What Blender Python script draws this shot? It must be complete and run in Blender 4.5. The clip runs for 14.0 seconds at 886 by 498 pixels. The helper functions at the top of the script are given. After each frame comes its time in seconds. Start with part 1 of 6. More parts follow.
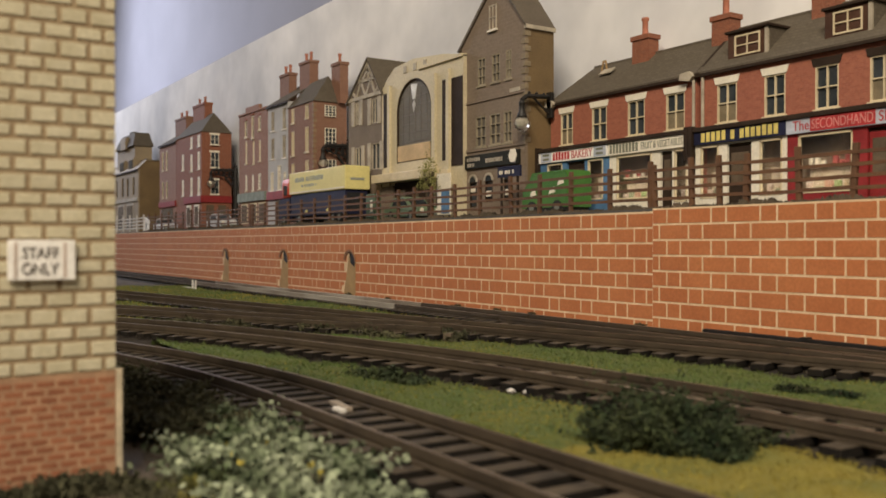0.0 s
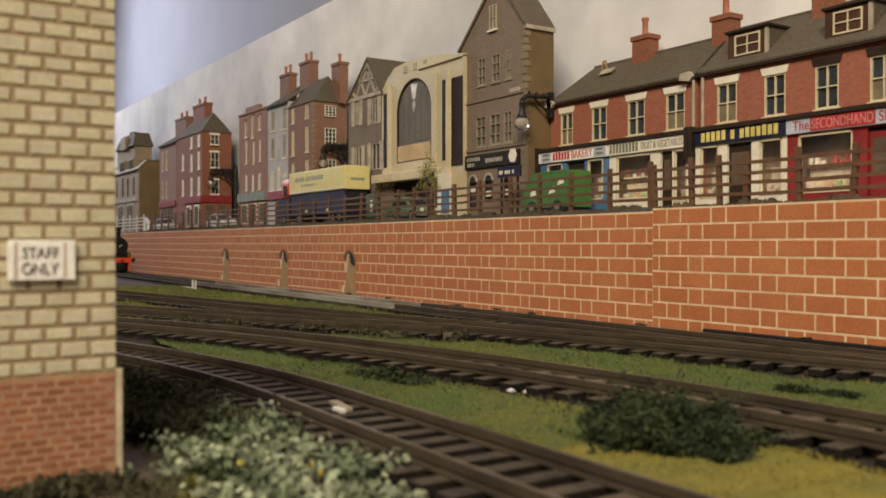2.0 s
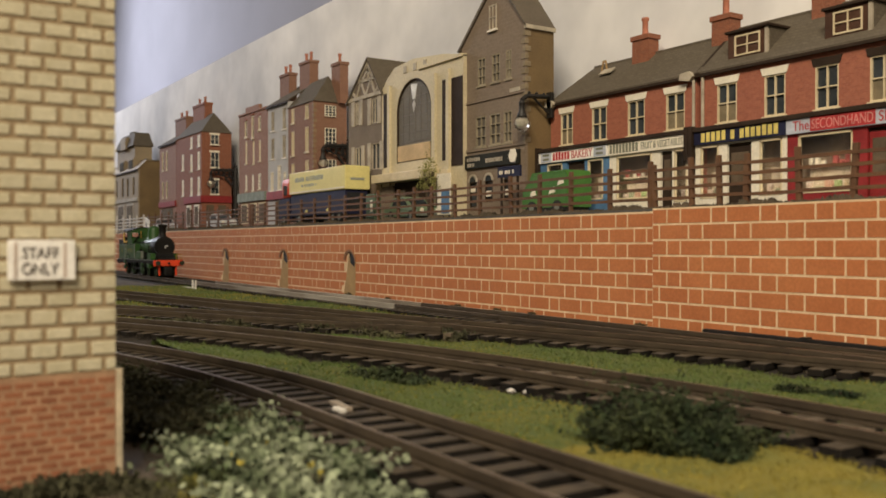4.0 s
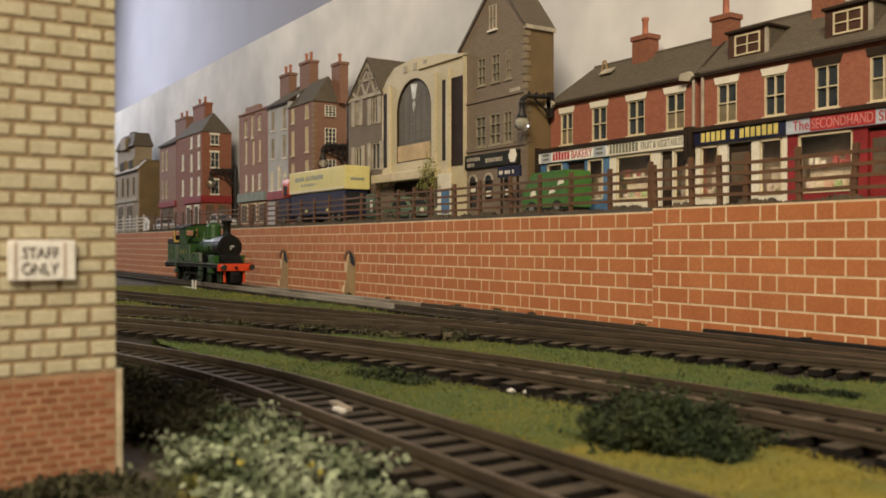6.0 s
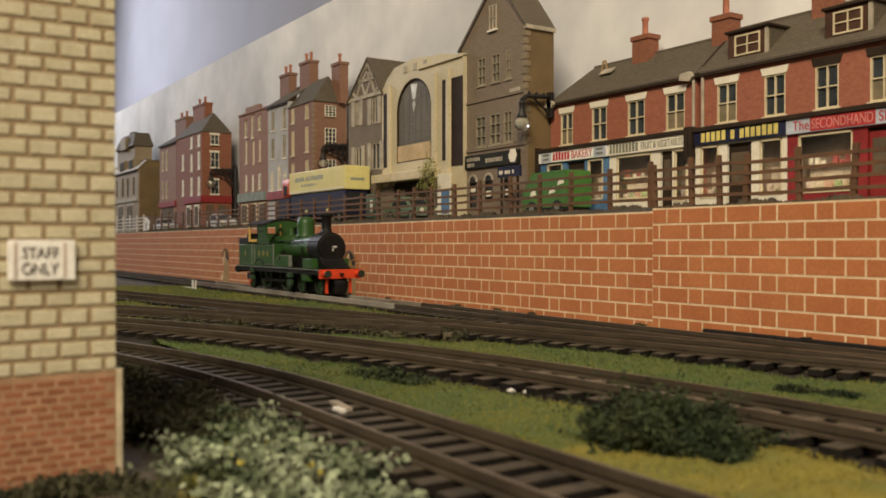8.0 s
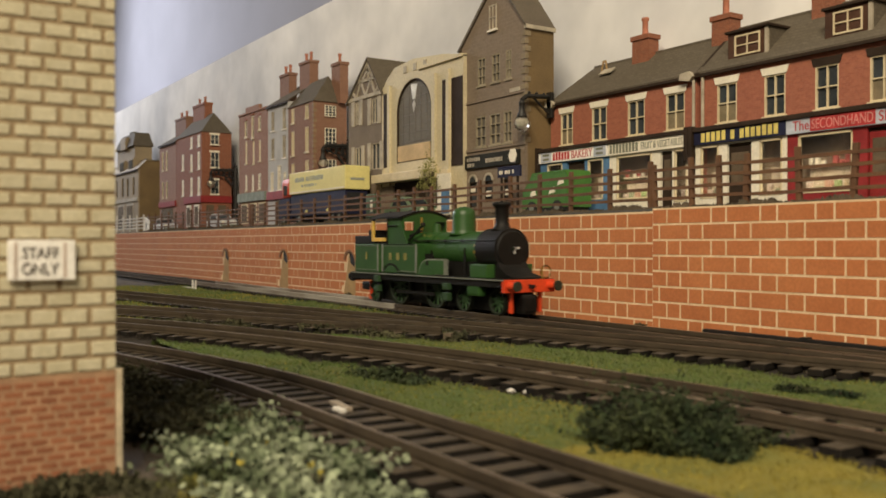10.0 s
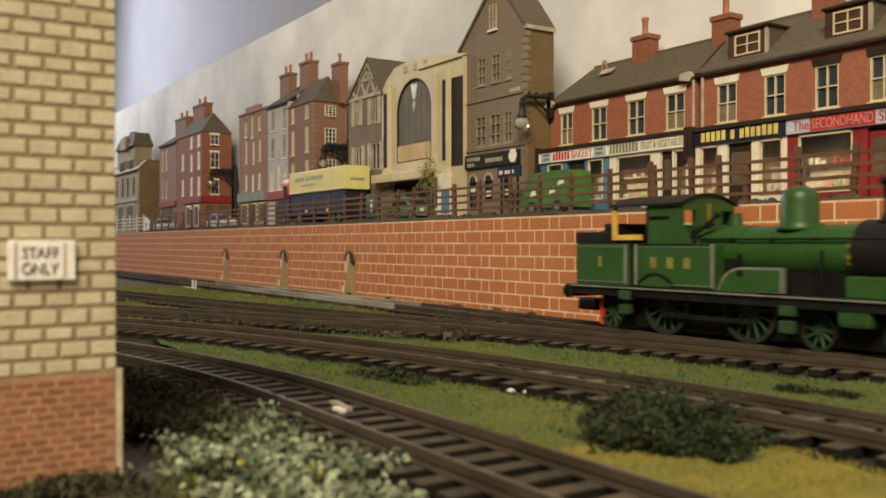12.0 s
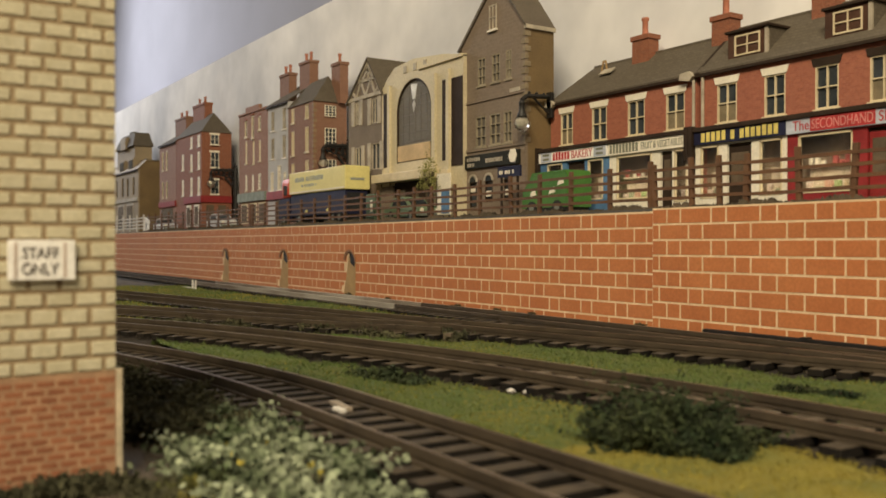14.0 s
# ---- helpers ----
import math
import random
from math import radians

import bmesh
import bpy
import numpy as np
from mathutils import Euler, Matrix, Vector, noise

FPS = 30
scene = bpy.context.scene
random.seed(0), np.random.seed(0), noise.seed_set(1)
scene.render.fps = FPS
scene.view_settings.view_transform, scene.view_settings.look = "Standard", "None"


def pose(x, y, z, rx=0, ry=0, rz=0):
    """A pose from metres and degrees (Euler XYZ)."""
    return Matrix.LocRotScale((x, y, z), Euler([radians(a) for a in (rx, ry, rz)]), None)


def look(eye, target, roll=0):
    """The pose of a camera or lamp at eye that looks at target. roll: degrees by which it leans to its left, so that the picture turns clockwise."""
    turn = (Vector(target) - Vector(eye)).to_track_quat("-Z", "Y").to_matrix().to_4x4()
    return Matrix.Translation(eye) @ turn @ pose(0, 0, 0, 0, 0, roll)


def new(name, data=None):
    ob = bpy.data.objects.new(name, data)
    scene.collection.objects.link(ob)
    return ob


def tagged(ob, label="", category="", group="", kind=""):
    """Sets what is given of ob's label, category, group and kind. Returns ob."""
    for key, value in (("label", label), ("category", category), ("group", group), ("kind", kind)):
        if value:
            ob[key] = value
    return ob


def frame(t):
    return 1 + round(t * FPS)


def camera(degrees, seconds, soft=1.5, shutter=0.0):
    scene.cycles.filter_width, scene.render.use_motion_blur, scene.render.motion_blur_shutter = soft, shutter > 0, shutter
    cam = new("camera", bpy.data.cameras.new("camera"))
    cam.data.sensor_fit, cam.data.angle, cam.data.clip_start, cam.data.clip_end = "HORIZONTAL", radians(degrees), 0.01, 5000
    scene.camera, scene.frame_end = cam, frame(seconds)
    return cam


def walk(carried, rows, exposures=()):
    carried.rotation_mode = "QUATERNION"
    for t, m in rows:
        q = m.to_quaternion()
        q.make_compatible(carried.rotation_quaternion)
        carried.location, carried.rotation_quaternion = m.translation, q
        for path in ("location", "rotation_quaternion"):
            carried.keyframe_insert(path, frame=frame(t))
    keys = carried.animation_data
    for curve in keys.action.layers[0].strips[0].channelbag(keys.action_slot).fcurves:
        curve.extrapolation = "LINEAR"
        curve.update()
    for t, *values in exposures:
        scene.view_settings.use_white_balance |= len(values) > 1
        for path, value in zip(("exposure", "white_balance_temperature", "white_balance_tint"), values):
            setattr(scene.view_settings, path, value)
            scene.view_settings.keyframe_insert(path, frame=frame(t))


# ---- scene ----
cam = camera(52.8, 14.0, soft=1.7, shutter=0.5)
AIM = pose(0, 0, 0.040, 90 - 0.33, 0, 57.05)
cam.data.dof.use_dof = True
cam.data.dof.focus_distance = 0.55
cam.data.dof.aperture_fstop = 34.0
walk(cam, [(0.0, AIM), (14.0, AIM)], exposures=[(0.0, -0.14, 5950, 15), (3.0, -0.12, 6100, 14), (8.0, -0.12, 6250, 12), (11.0, 0.0, 6280, 11), (12.5, 0.02, 6350, 11), (14.0, -0.06, 6450, 10)])

# ---- light: a warm room lamp over the layout and a cooler window at its far end ----
world = bpy.data.worlds.new("room_air")
scene.world = world
world.use_nodes = True
world.node_tree.nodes["Background"].inputs[0].default_value = (0.9, 0.85, 0.8, 1)
world.node_tree.nodes["Background"].inputs[1].default_value = 0.15


def area_lamp(name, eye, target, sx, sy, watts, colour):
    data = bpy.data.lights.new(name, "AREA")
    data.shape, data.size, data.size_y, data.energy, data.color = "RECTANGLE", sx, sy, watts, colour
    ob = new(name, data)
    ob.matrix_world = look(eye, target)
    return ob


area_lamp("ceiling_lamp_light", (0.44, -0.60, 1.00), (-0.38, 0.3, 0.08), 0.7, 0.45, 28.5, (1.0, 0.84, 0.58))
area_lamp("window_light", (-2.62, -0.02, 0.70), (-1.55, 0.43, 0.2), 0.5, 0.5, 13.5, (0.95, 0.96, 1.0))

# ---- materials ----
MATS = {}


def mat(name, c, rough=0.7, c2=None, scale=120.0, fine=900.0, bump=0.25, metal=0.0, rand=0.0, island=0.0, mixhi=0.65, spec=0.4):
    """A surface with coarse blotches towards c2, fine grain, relief, and some change from piece to piece."""
    if name in MATS:
        return MATS[name]
    m = bpy.data.materials.new(name)
    m.use_nodes = True
    nt = m.node_tree
    n, l = nt.nodes, nt.links
    b = n["Principled BSDF"]
    b.inputs["Roughness"].default_value = rough
    b.inputs["Metallic"].default_value = metal
    b.inputs["Specular IOR Level"].default_value = spec
    tc = n.new("ShaderNodeTexCoord")
    geo = n.new("ShaderNodeNewGeometry")
    big, small = n.new("ShaderNodeTexNoise"), n.new("ShaderNodeTexNoise")
    for t, s in ((big, scale), (small, fine)):
        t.inputs["Scale"].default_value = s
        t.inputs["Detail"].default_value = 4
        l.new(geo.outputs["Position"] if not name.startswith("own_") else tc.outputs["Object"], t.inputs["Vector"])
    c2 = c2 or tuple(x * 0.7 for x in c)
    ramp = n.new("ShaderNodeMapRange")
    ramp.inputs[1].default_value, ramp.inputs[2].default_value = 0.35, mixhi
    l.new(big.outputs["Fac"], ramp.inputs[0])
    mix = n.new("ShaderNodeMix")
    mix.data_type = "RGBA"
    mix.inputs["A"].default_value, mix.inputs["B"].default_value = (*c, 1), (*c2, 1)
    l.new(ramp.outputs[0], mix.inputs["Factor"])
    out = mix.outputs["Result"]
    hsv = n.new("ShaderNodeHueSaturation")
    val = n.new("ShaderNodeMath")
    val.operation = "MULTIPLY_ADD"
    val.inputs[1].default_value, val.inputs[2].default_value = 0.5, 0.75
    l.new(small.outputs["Fac"], val.inputs[0])
    value = val.outputs[0]
    if rand or island:
        extra = n.new("ShaderNodeMath")
        extra.operation = "MULTIPLY_ADD"
        extra.inputs[1].default_value = rand or island
        if rand:
            info = n.new("ShaderNodeObjectInfo")
            l.new(info.outputs["Random"], extra.inputs[0])
        else:
            l.new(geo.outputs["Random Per Island"], extra.inputs[0])
        l.new(value, extra.inputs[2])
        sub = n.new("ShaderNodeMath")
        sub.operation = "SUBTRACT"
        sub.inputs[1].default_value = (rand or island) / 2
        l.new(extra.outputs[0], sub.inputs[0])
        value = sub.outputs[0]
    l.new(out, hsv.inputs["Color"])
    l.new(value, hsv.inputs["Value"])
    l.new(hsv.outputs["Color"], b.inputs["Base Color"])
    if bump:
        bp = n.new("ShaderNodeBump")
        bp.inputs["Strength"].default_value = bump
        bp.inputs["Distance"].default_value = 0.0004
        l.new(small.outputs["Fac"], bp.inputs["Height"])
        l.new(bp.outputs["Normal"], b.inputs["Normal"])
    MATS[name] = m
    return m


def brick_mat(name, c1, c2, mortar, w=3.0, h=1.05, joint=0.08):
    """Fine printed brickwork in millimetres on an upright face."""
    if name in MATS:
        return MATS[name]
    m = mat(name, c1, rough=0.8, scale=60, fine=700)
    nt = m.node_tree
    n, l = nt.nodes, nt.links
    hsv = [x for x in n if x.bl_idname == "ShaderNodeHueSaturation"][0]
    geo = [x for x in n if x.bl_idname == "ShaderNodeNewGeometry"][0]
    sep, com, mul = n.new("ShaderNodeSeparateXYZ"), n.new("ShaderNodeCombineXYZ"), n.new("ShaderNodeMath")
    l.new(geo.outputs["Position"], sep.inputs[0])
    mul.operation = "ADD"
    l.new(sep.outputs["X"], mul.inputs[0])
    l.new(sep.outputs["Y"], mul.inputs[1])
    l.new(mul.outputs[0], com.inputs[0])
    l.new(sep.outputs["Z"], com.inputs[1])
    t = n.new("ShaderNodeTexBrick")
    t.inputs["Scale"].default_value = 1.0
    t.inputs["Brick Width"].default_value, t.inputs["Row Height"].default_value = w / 1000, h / 1000
    t.inputs["Mortar Size"].default_value = joint * h / 1000
    t.inputs["Mortar Smooth"].default_value = 0.3
    for k, c in (("Color1", c1), ("Color2", c2), ("Mortar", mortar)):
        t.inputs[k].default_value = (*c, 1)
    l.new(com.outputs[0], t.inputs["Vector"])
    l.new(t.outputs["Color"], hsv.inputs["Color"])
    return m


def glass_mat(name, c=(0.03, 0.035, 0.04), rough=0.12):
    return mat(name, c, rough=rough, c2=tuple(x * 1.6 for x in c), scale=90, bump=0.0, spec=0.5)


def clear_mat(name):
    if name in MATS:
        return MATS[name]
    m = mat(name, (0.97, 0.97, 0.96), rough=0.02, c2=(0.95, 0.95, 0.94), bump=0)
    m.node_tree.nodes["Principled BSDF"].inputs["Transmission Weight"].default_value = 1.0
    return m


# ---- mesh helpers, in millimetres ----
def mesh_of(name, bm, material, smooth=False):
    bmesh.ops.scale(bm, vec=(0.001, 0.001, 0.001), verts=bm.verts)
    me = bpy.data.meshes.new(name)
    bm.to_mesh(me)
    bm.free()
    me.materials.append(material)
    if smooth:
        me.polygons.foreach_set("use_smooth", [True] * len(me.polygons))
    return me


def part(name, bm, material, parent=None, label="", at=None, smooth=False):
    ob = new(name, mesh_of(name, bm, material, smooth))
    ob.parent = parent
    if at is not None:
        ob.location = Vector(at) * 0.001
    if label:
        tagged(ob, label)
    return ob


def thing(name, x, y, z, label, category, group="", turn=0.0):
    ob = new(name)
    ob.empty_display_size = 0.01
    ob.matrix_world = pose(x / 1000, y / 1000, z / 1000, 0, 0, turn)
    return tagged(ob, label, category, group)


def B():
    return bmesh.new()


def box(bm, x0, y0, z0, x1, y1, z1, bev=0.0, m=None):
    r = bmesh.ops.create_cube(bm, size=1, matrix=Matrix.Translation(((x0 + x1) / 2, (y0 + y1) / 2, (z0 + z1) / 2)) @ Matrix.Diagonal((x1 - x0, y1 - y0, z1 - z0, 1)))
    vs = r["verts"]
    if bev:
        es = list({e for v in vs for e in v.link_edges})
        g = bmesh.ops.bevel(bm, geom=es, offset=bev, segments=2, affect="EDGES", profile=0.6)
        vs = list({v for f in g["faces"] for v in f.verts} | {v for v in vs if v.is_valid})
    if m is not None:
        bmesh.ops.transform(bm, matrix=m, verts=[v for v in vs if v.is_valid])
    return bm


def cyl(bm, p, q, r1, r2=None, seg=20, caps=True):
    """A tapered rod from p to q."""
    p, q = Vector(p), Vector(q)
    m = Matrix.Translation((p + q) / 2) @ (q - p).to_track_quat("Z", "Y").to_matrix().to_4x4()
    bmesh.ops.create_cone(bm, cap_ends=caps, segments=seg, radius1=r1, radius2=r1 if r2 is None else r2, depth=(q - p).length, matrix=m)
    return bm


def ball(bm, c, r, seg=16, squash=1.0):
    bmesh.ops.create_uvsphere(bm, u_segments=seg, v_segments=seg // 2 + 2, radius=r, matrix=Matrix.Translation(c) @ Matrix.Diagonal((1, 1, squash, 1)))
    return bm


def lathe(bm, prof, c=(0, 0, 0), seg=24):
    """Turned about the upright axis through c; prof is a list of (radius, height)."""
    rings = []
    for r, z in prof:
        rings.append([bm.verts.new((c[0] + r * math.cos(2 * math.pi * i / seg), c[1] + r * math.sin(2 * math.pi * i / seg), c[2] + z)) for i in range(seg)])
    for a, b in zip(rings, rings[1:]):
        for i in range(seg):
            bm.faces.new((a[i], a[(i + 1) % seg], b[(i + 1) % seg], b[i]))
    bm.faces.new(rings[0][::-1])
    bm.faces.new(rings[-1])
    return bm


def prism(bm, outline, y0, y1):
    """A flat shape in x and z, drawn through from y0 to y1."""
    a = [bm.verts.new((x, y0, z)) for x, z in outline]
    b = [bm.verts.new((x, y1, z)) for x, z in outline]
    n = len(outline)
    bm.faces.new(a)
    bm.faces.new(b[::-1])
    for i in range(n):
        bm.faces.new((a[i], b[i], b[(i + 1) % n], a[(i + 1) % n]))
    bmesh.ops.recalc_face_normals(bm, faces=bm.faces)
    return bm


def prism_x(bm, outline, x0, x1):
    """A flat shape in y and z, drawn through from x0 to x1."""
    a = [bm.verts.new((x0, y, z)) for y, z in outline]
    b = [bm.verts.new((x1, y, z)) for y, z in outline]
    n = len(outline)
    bm.faces.new(a)
    bm.faces.new(b[::-1])
    for i in range(n):
        bm.faces.new((a[i], b[i], b[(i + 1) % n], a[(i + 1) % n]))
    bmesh.ops.recalc_face_normals(bm, faces=bm.faces)
    return bm


def holed(bm, x0, x1, z0, z1, y0, y1, holes):
    """A wall with rectangular holes (x0, x1, z0, z1)."""
    xs = sorted({x0, x1, *[min(max(h[i], x0), x1) for h in holes for i in (0, 1)]})
    zs = sorted({z0, z1, *[min(max(h[i], z0), z1) for h in holes for i in (2, 3)]})
    nx, nz = len(xs) - 1, len(zs) - 1
    solid = {(i, k) for i in range(nx) for k in range(nz) if not any(h[0] < (xs[i] + xs[i + 1]) / 2 < h[1] and h[2] < (zs[k] + zs[k + 1]) / 2 < h[3] for h in holes)}
    made = {}

    def vert(i, j, k):
        if (i, j, k) not in made:
            made[(i, j, k)] = bm.verts.new((xs[i], (y0, y1)[j], zs[k]))
        return made[(i, j, k)]
    for i, k in solid:
        for j in (0, 1):
            bm.faces.new([vert(i + a, j, k + b) for a, b in ((0, 0), (1, 0), (1, 1), (0, 1))])
        for di, dk, ends in ((-1, 0, ((0, 0), (0, 1))), (1, 0, ((1, 0), (1, 1))), (0, -1, ((0, 0), (1, 0))), (0, 1, ((0, 1), (1, 1)))):
            if (i + di, k + dk) not in solid:
                (a, b), (c, d) = ends
                bm.faces.new((vert(i + a, 0, k + b), vert(i + c, 0, k + d), vert(i + c, 1, k + d), vert(i + a, 1, k + b)))
    bmesh.ops.recalc_face_normals(bm, faces=bm.faces)
    return bm


def letters(name, text, size, material, parent, at, turn_z=0.0, depth=0.12, width=None):
    """Raised writing; at is its lower left corner in the parent's millimetres, facing -y."""
    cu = bpy.data.curves.new(name, "FONT")
    cu.body, cu.size, cu.extrude = text, size, depth
    tmp = new(name, cu)
    me = bpy.data.meshes.new_from_object(tmp.evaluated_get(bpy.context.evaluated_depsgraph_get()))
    bpy.data.objects.remove(tmp)
    xs = [v.co.x for v in me.vertices]
    k = 1.0 if width is None else width / (max(xs) - min(xs))
    me.transform(Matrix.Diagonal((0.001 * k, 0.001, 0.001, 1)) @ Matrix.Translation((-min(xs), 0, 0)))
    me.materials.clear()
    me.materials.append(material)
    ob = new(name, me)
    ob.parent = parent
    ob.matrix_basis = Matrix.Translation(Vector(at) * 0.001) @ pose(0, 0, 0, 90, 0, turn_z)
    return ob


def bars(name, parent, material, x0, x1, z0, z1, y, count, seed=1):
    """Plain upright bars in place of writing."""
    rnd = random.Random(seed)
    step = (x1 - x0) / count
    for i in range(count):
        if rnd.random() < 0.06:
            continue
        a = x0 + i * step
        part(name, box(B(), a, y - 0.12, z0, a + step * rnd.uniform(0.6, 0.85), y + 0.05, z0 + (z1 - z0) * rnd.uniform(0.8, 1.0)), material, parent)

# ---- the room and the layout's ground ----
M_ROOM = mat("grey_room_paint", (0.39, 0.39, 0.44), rough=0.9, c2=(0.36, 0.36, 0.405), scale=3, fine=6, bump=0.0)
M_CEIL = mat("white_ceiling_paint", (0.75, 0.74, 0.72), rough=0.9, scale=2, fine=50, bump=0.1)
M_SKYB = mat("painted_cloud_board", (0.93, 0.91, 0.88), rough=0.75, c2=(0.58, 0.58, 0.59), scale=8, fine=20, bump=0.0, mixhi=0.74)


def setting(name, bm, material, label, category):
    return tagged(part(name, bm, material), label, category, kind="structure")


setting("wall_north", box(B(), -3000, 640, -700, 1500, 680, 2000), M_ROOM, "pale grey room wall behind the painted sky board", "wall")
# Unseen walls, ceiling and floor, added to close the room and bounce light.
setting("wall_south", box(B(), -3000, -2040, -700, 1500, -2000, 2000), M_CEIL, "plain white unseen wall added to bounce light", "wall")
setting("wall_west", box(B(), -3040, -2000, -700, -3000, 640, 2000), M_CEIL, "plain white unseen wall added to bounce light", "wall")
setting("wall_east", box(B(), 1500, -2000, -700, 1540, 640, 2000), M_CEIL, "plain white unseen wall added to bounce light", "wall")
setting("ceiling", box(B(), -3040, -2040, 2000, 1540, 680, 2040), M_CEIL, "plain white unseen ceiling added to bounce light", "ceiling")
setting("floor", box(B(), -3040, -2040, -740, 1540, 680, -700), mat("grey_room_floor", (0.25, 0.22, 0.2)), "dull unseen floor closing the room below the layout", "floor")
setting("backdrop", box(B(), -2700, 425, -20, 900, 431, 303), M_SKYB, "painted cloudy sky board behind the model town", "backdrop")

M_EARTH = mat("brown_earth_scatter", (0.10, 0.075, 0.05), rough=0.95, c2=(0.055, 0.045, 0.03), scale=60, fine=1500, bump=0.8)


def height(x, y):
    """The uneven ground, in millimetres."""
    h = 0.9 * noise.noise((x * 0.02, y * 0.02, 3.1)) + 0.35 * noise.noise((x * 0.11, y * 0.11, 7.7))
    return h - 0.3


def ground():
    bm = B()
    xs = [-2700, -2000, -1500] + list(range(-1200, -450, 12)) + list(range(-450, 60, 5)) + [120, 300, 900]
    ys = [-2000, -1000, -300, -60] + list(range(-20, 322, 5)) + [330]
    grid = [[bm.verts.new((x, y, height(x, y))) for y in ys] for x in xs]
    for i in range(len(xs) - 1):
        for j in range(len(ys) - 1):
            bm.faces.new((grid[i][j], grid[i + 1][j], grid[i + 1][j + 1], grid[i][j + 1]))
    return setting("ground", bm, M_EARTH, "brown earth baseboard under the model railway", "ground")


ground()
M_ROAD = mat("dark_street_card", (0.09, 0.085, 0.08), rough=0.85, scale=30, fine=600)
setting("road", box(B(), -2600, 321.5, -15, 800, 424.8, 57.0), M_ROAD, "dark grey model street above the retaining wall", "road")

# ---- tracks ----
RAIL_TOP = 6.0
M_RAIL = mat("rusty_rail_side", (0.075, 0.056, 0.035), rough=0.75, c2=(0.045, 0.033, 0.021), scale=80, fine=600, metal=0.2)
M_RAILTOP = mat("worn_rail_head", (0.27, 0.22, 0.17), rough=0.4, c2=(0.12, 0.09, 0.065), scale=35, fine=500, metal=0.6)
# The sheen of the wall track's rails is put into these two colours.
M_RAILSHEEN = mat("rail_head_sheen", (0.80, 0.78, 0.73), rough=0.35, c2=(0.5, 0.46, 0.40), scale=9, fine=500, metal=0.3)
M_RAILGREY = mat("rail_side_sheen", (0.46, 0.43, 0.37), rough=0.45, c2=(0.16, 0.125, 0.09), scale=14, fine=500, metal=0.15)
M_SLEEPER = mat("brown_sleeper", (0.078, 0.058, 0.036), rough=0.9, c2=(0.036, 0.027, 0.018), scale=150, fine=900, rand=0.35)
# Ballast is near black, with the shadows between sleepers put into its colour.
M_BALLAST = mat("shade_darkened_ballast", (0.014, 0.011, 0.008), rough=0.95, c2=(0.035, 0.027, 0.019), scale=500, fine=2200, bump=1.0)


M_FILL = mat("brown_ballast_fill", (0.19, 0.15, 0.105), rough=0.95, c2=(0.10, 0.075, 0.05), scale=160, fine=1600, bump=1.0, island=0.35)


def arc(points, n=60):
    """A smooth line through points (x, y), as many points with their headings."""
    xs = np.array([p[0] for p in points], float)
    ys = np.array([p[1] for p in points], float)
    co = np.polyfit(xs, ys, min(3, len(points) - 1)) if len(points) > 2 else np.polyfit(xs, ys, 1)
    t = np.linspace(xs[0], xs[-1], n)
    y = np.polyval(co, t)
    return np.stack([t, y], 1)


def offset(line, d):
    tan = np.gradient(line, axis=0)
    tan /= np.linalg.norm(tan, axis=1)[:, None]
    return line + d * np.stack([-tan[:, 1], tan[:, 0]], 1)


def strip(bm, line, w, z0, z1, skew=0.0):
    a, b = offset(line, w / 2), offset(line, -w / 2)
    a0, b0 = offset(line, w / 2 + skew), offset(line, -w / 2 - skew)
    rows = [[bm.verts.new((*p, z)) for p, z in ((b0[i], z0), (b[i], z1), (a[i], z1), (a0[i], z0))] for i in range(len(line))]
    for r, s in zip(rows, rows[1:]):
        for k in range(3):
            bm.faces.new((r[k], s[k], s[k + 1], r[k + 1]))
    bm.faces.new(rows[0])
    bm.faces.new(rows[-1][::-1])
    bmesh.ops.recalc_face_normals(bm, faces=bm.faces)
    return bm


M_DUST = mat("brown_track_dust", (0.095, 0.070, 0.042), rough=0.95, c2=(0.055, 0.041, 0.026), scale=70, fine=1300, bump=0.8, rand=0.3)
# Near-black sleeper sides carry their shade in the colour.
M_SIDESHADE = mat("black_sleeper_side_shade", (0.010, 0.009, 0.008), rough=0.85, c2=(0.02, 0.016, 0.012), scale=200, fine=900, spec=0.15)


def dust_and_shade(me, dust):
    """Coats the upward faces in brown track dust; the black sides paint in shade."""
    me.materials.append(dust)
    for p in me.polygons:
        p.material_index = 1 if p.normal.z > 0.8 else 0
    return me


SLEEPER_MESH = dust_and_shade(mesh_of("sleeper", box(B(), -2.0, -15.5, 0, 2.0, 15.5, 2.1, bev=0.25), M_SIDESHADE), M_SLEEPER)
BROWN_SLEEPER_MESH = dust_and_shade(mesh_of("sleeper", box(B(), -2.3, -15.5, 0, 2.3, 15.5, 2.1, bev=0.25), M_SIDESHADE), M_DUST)


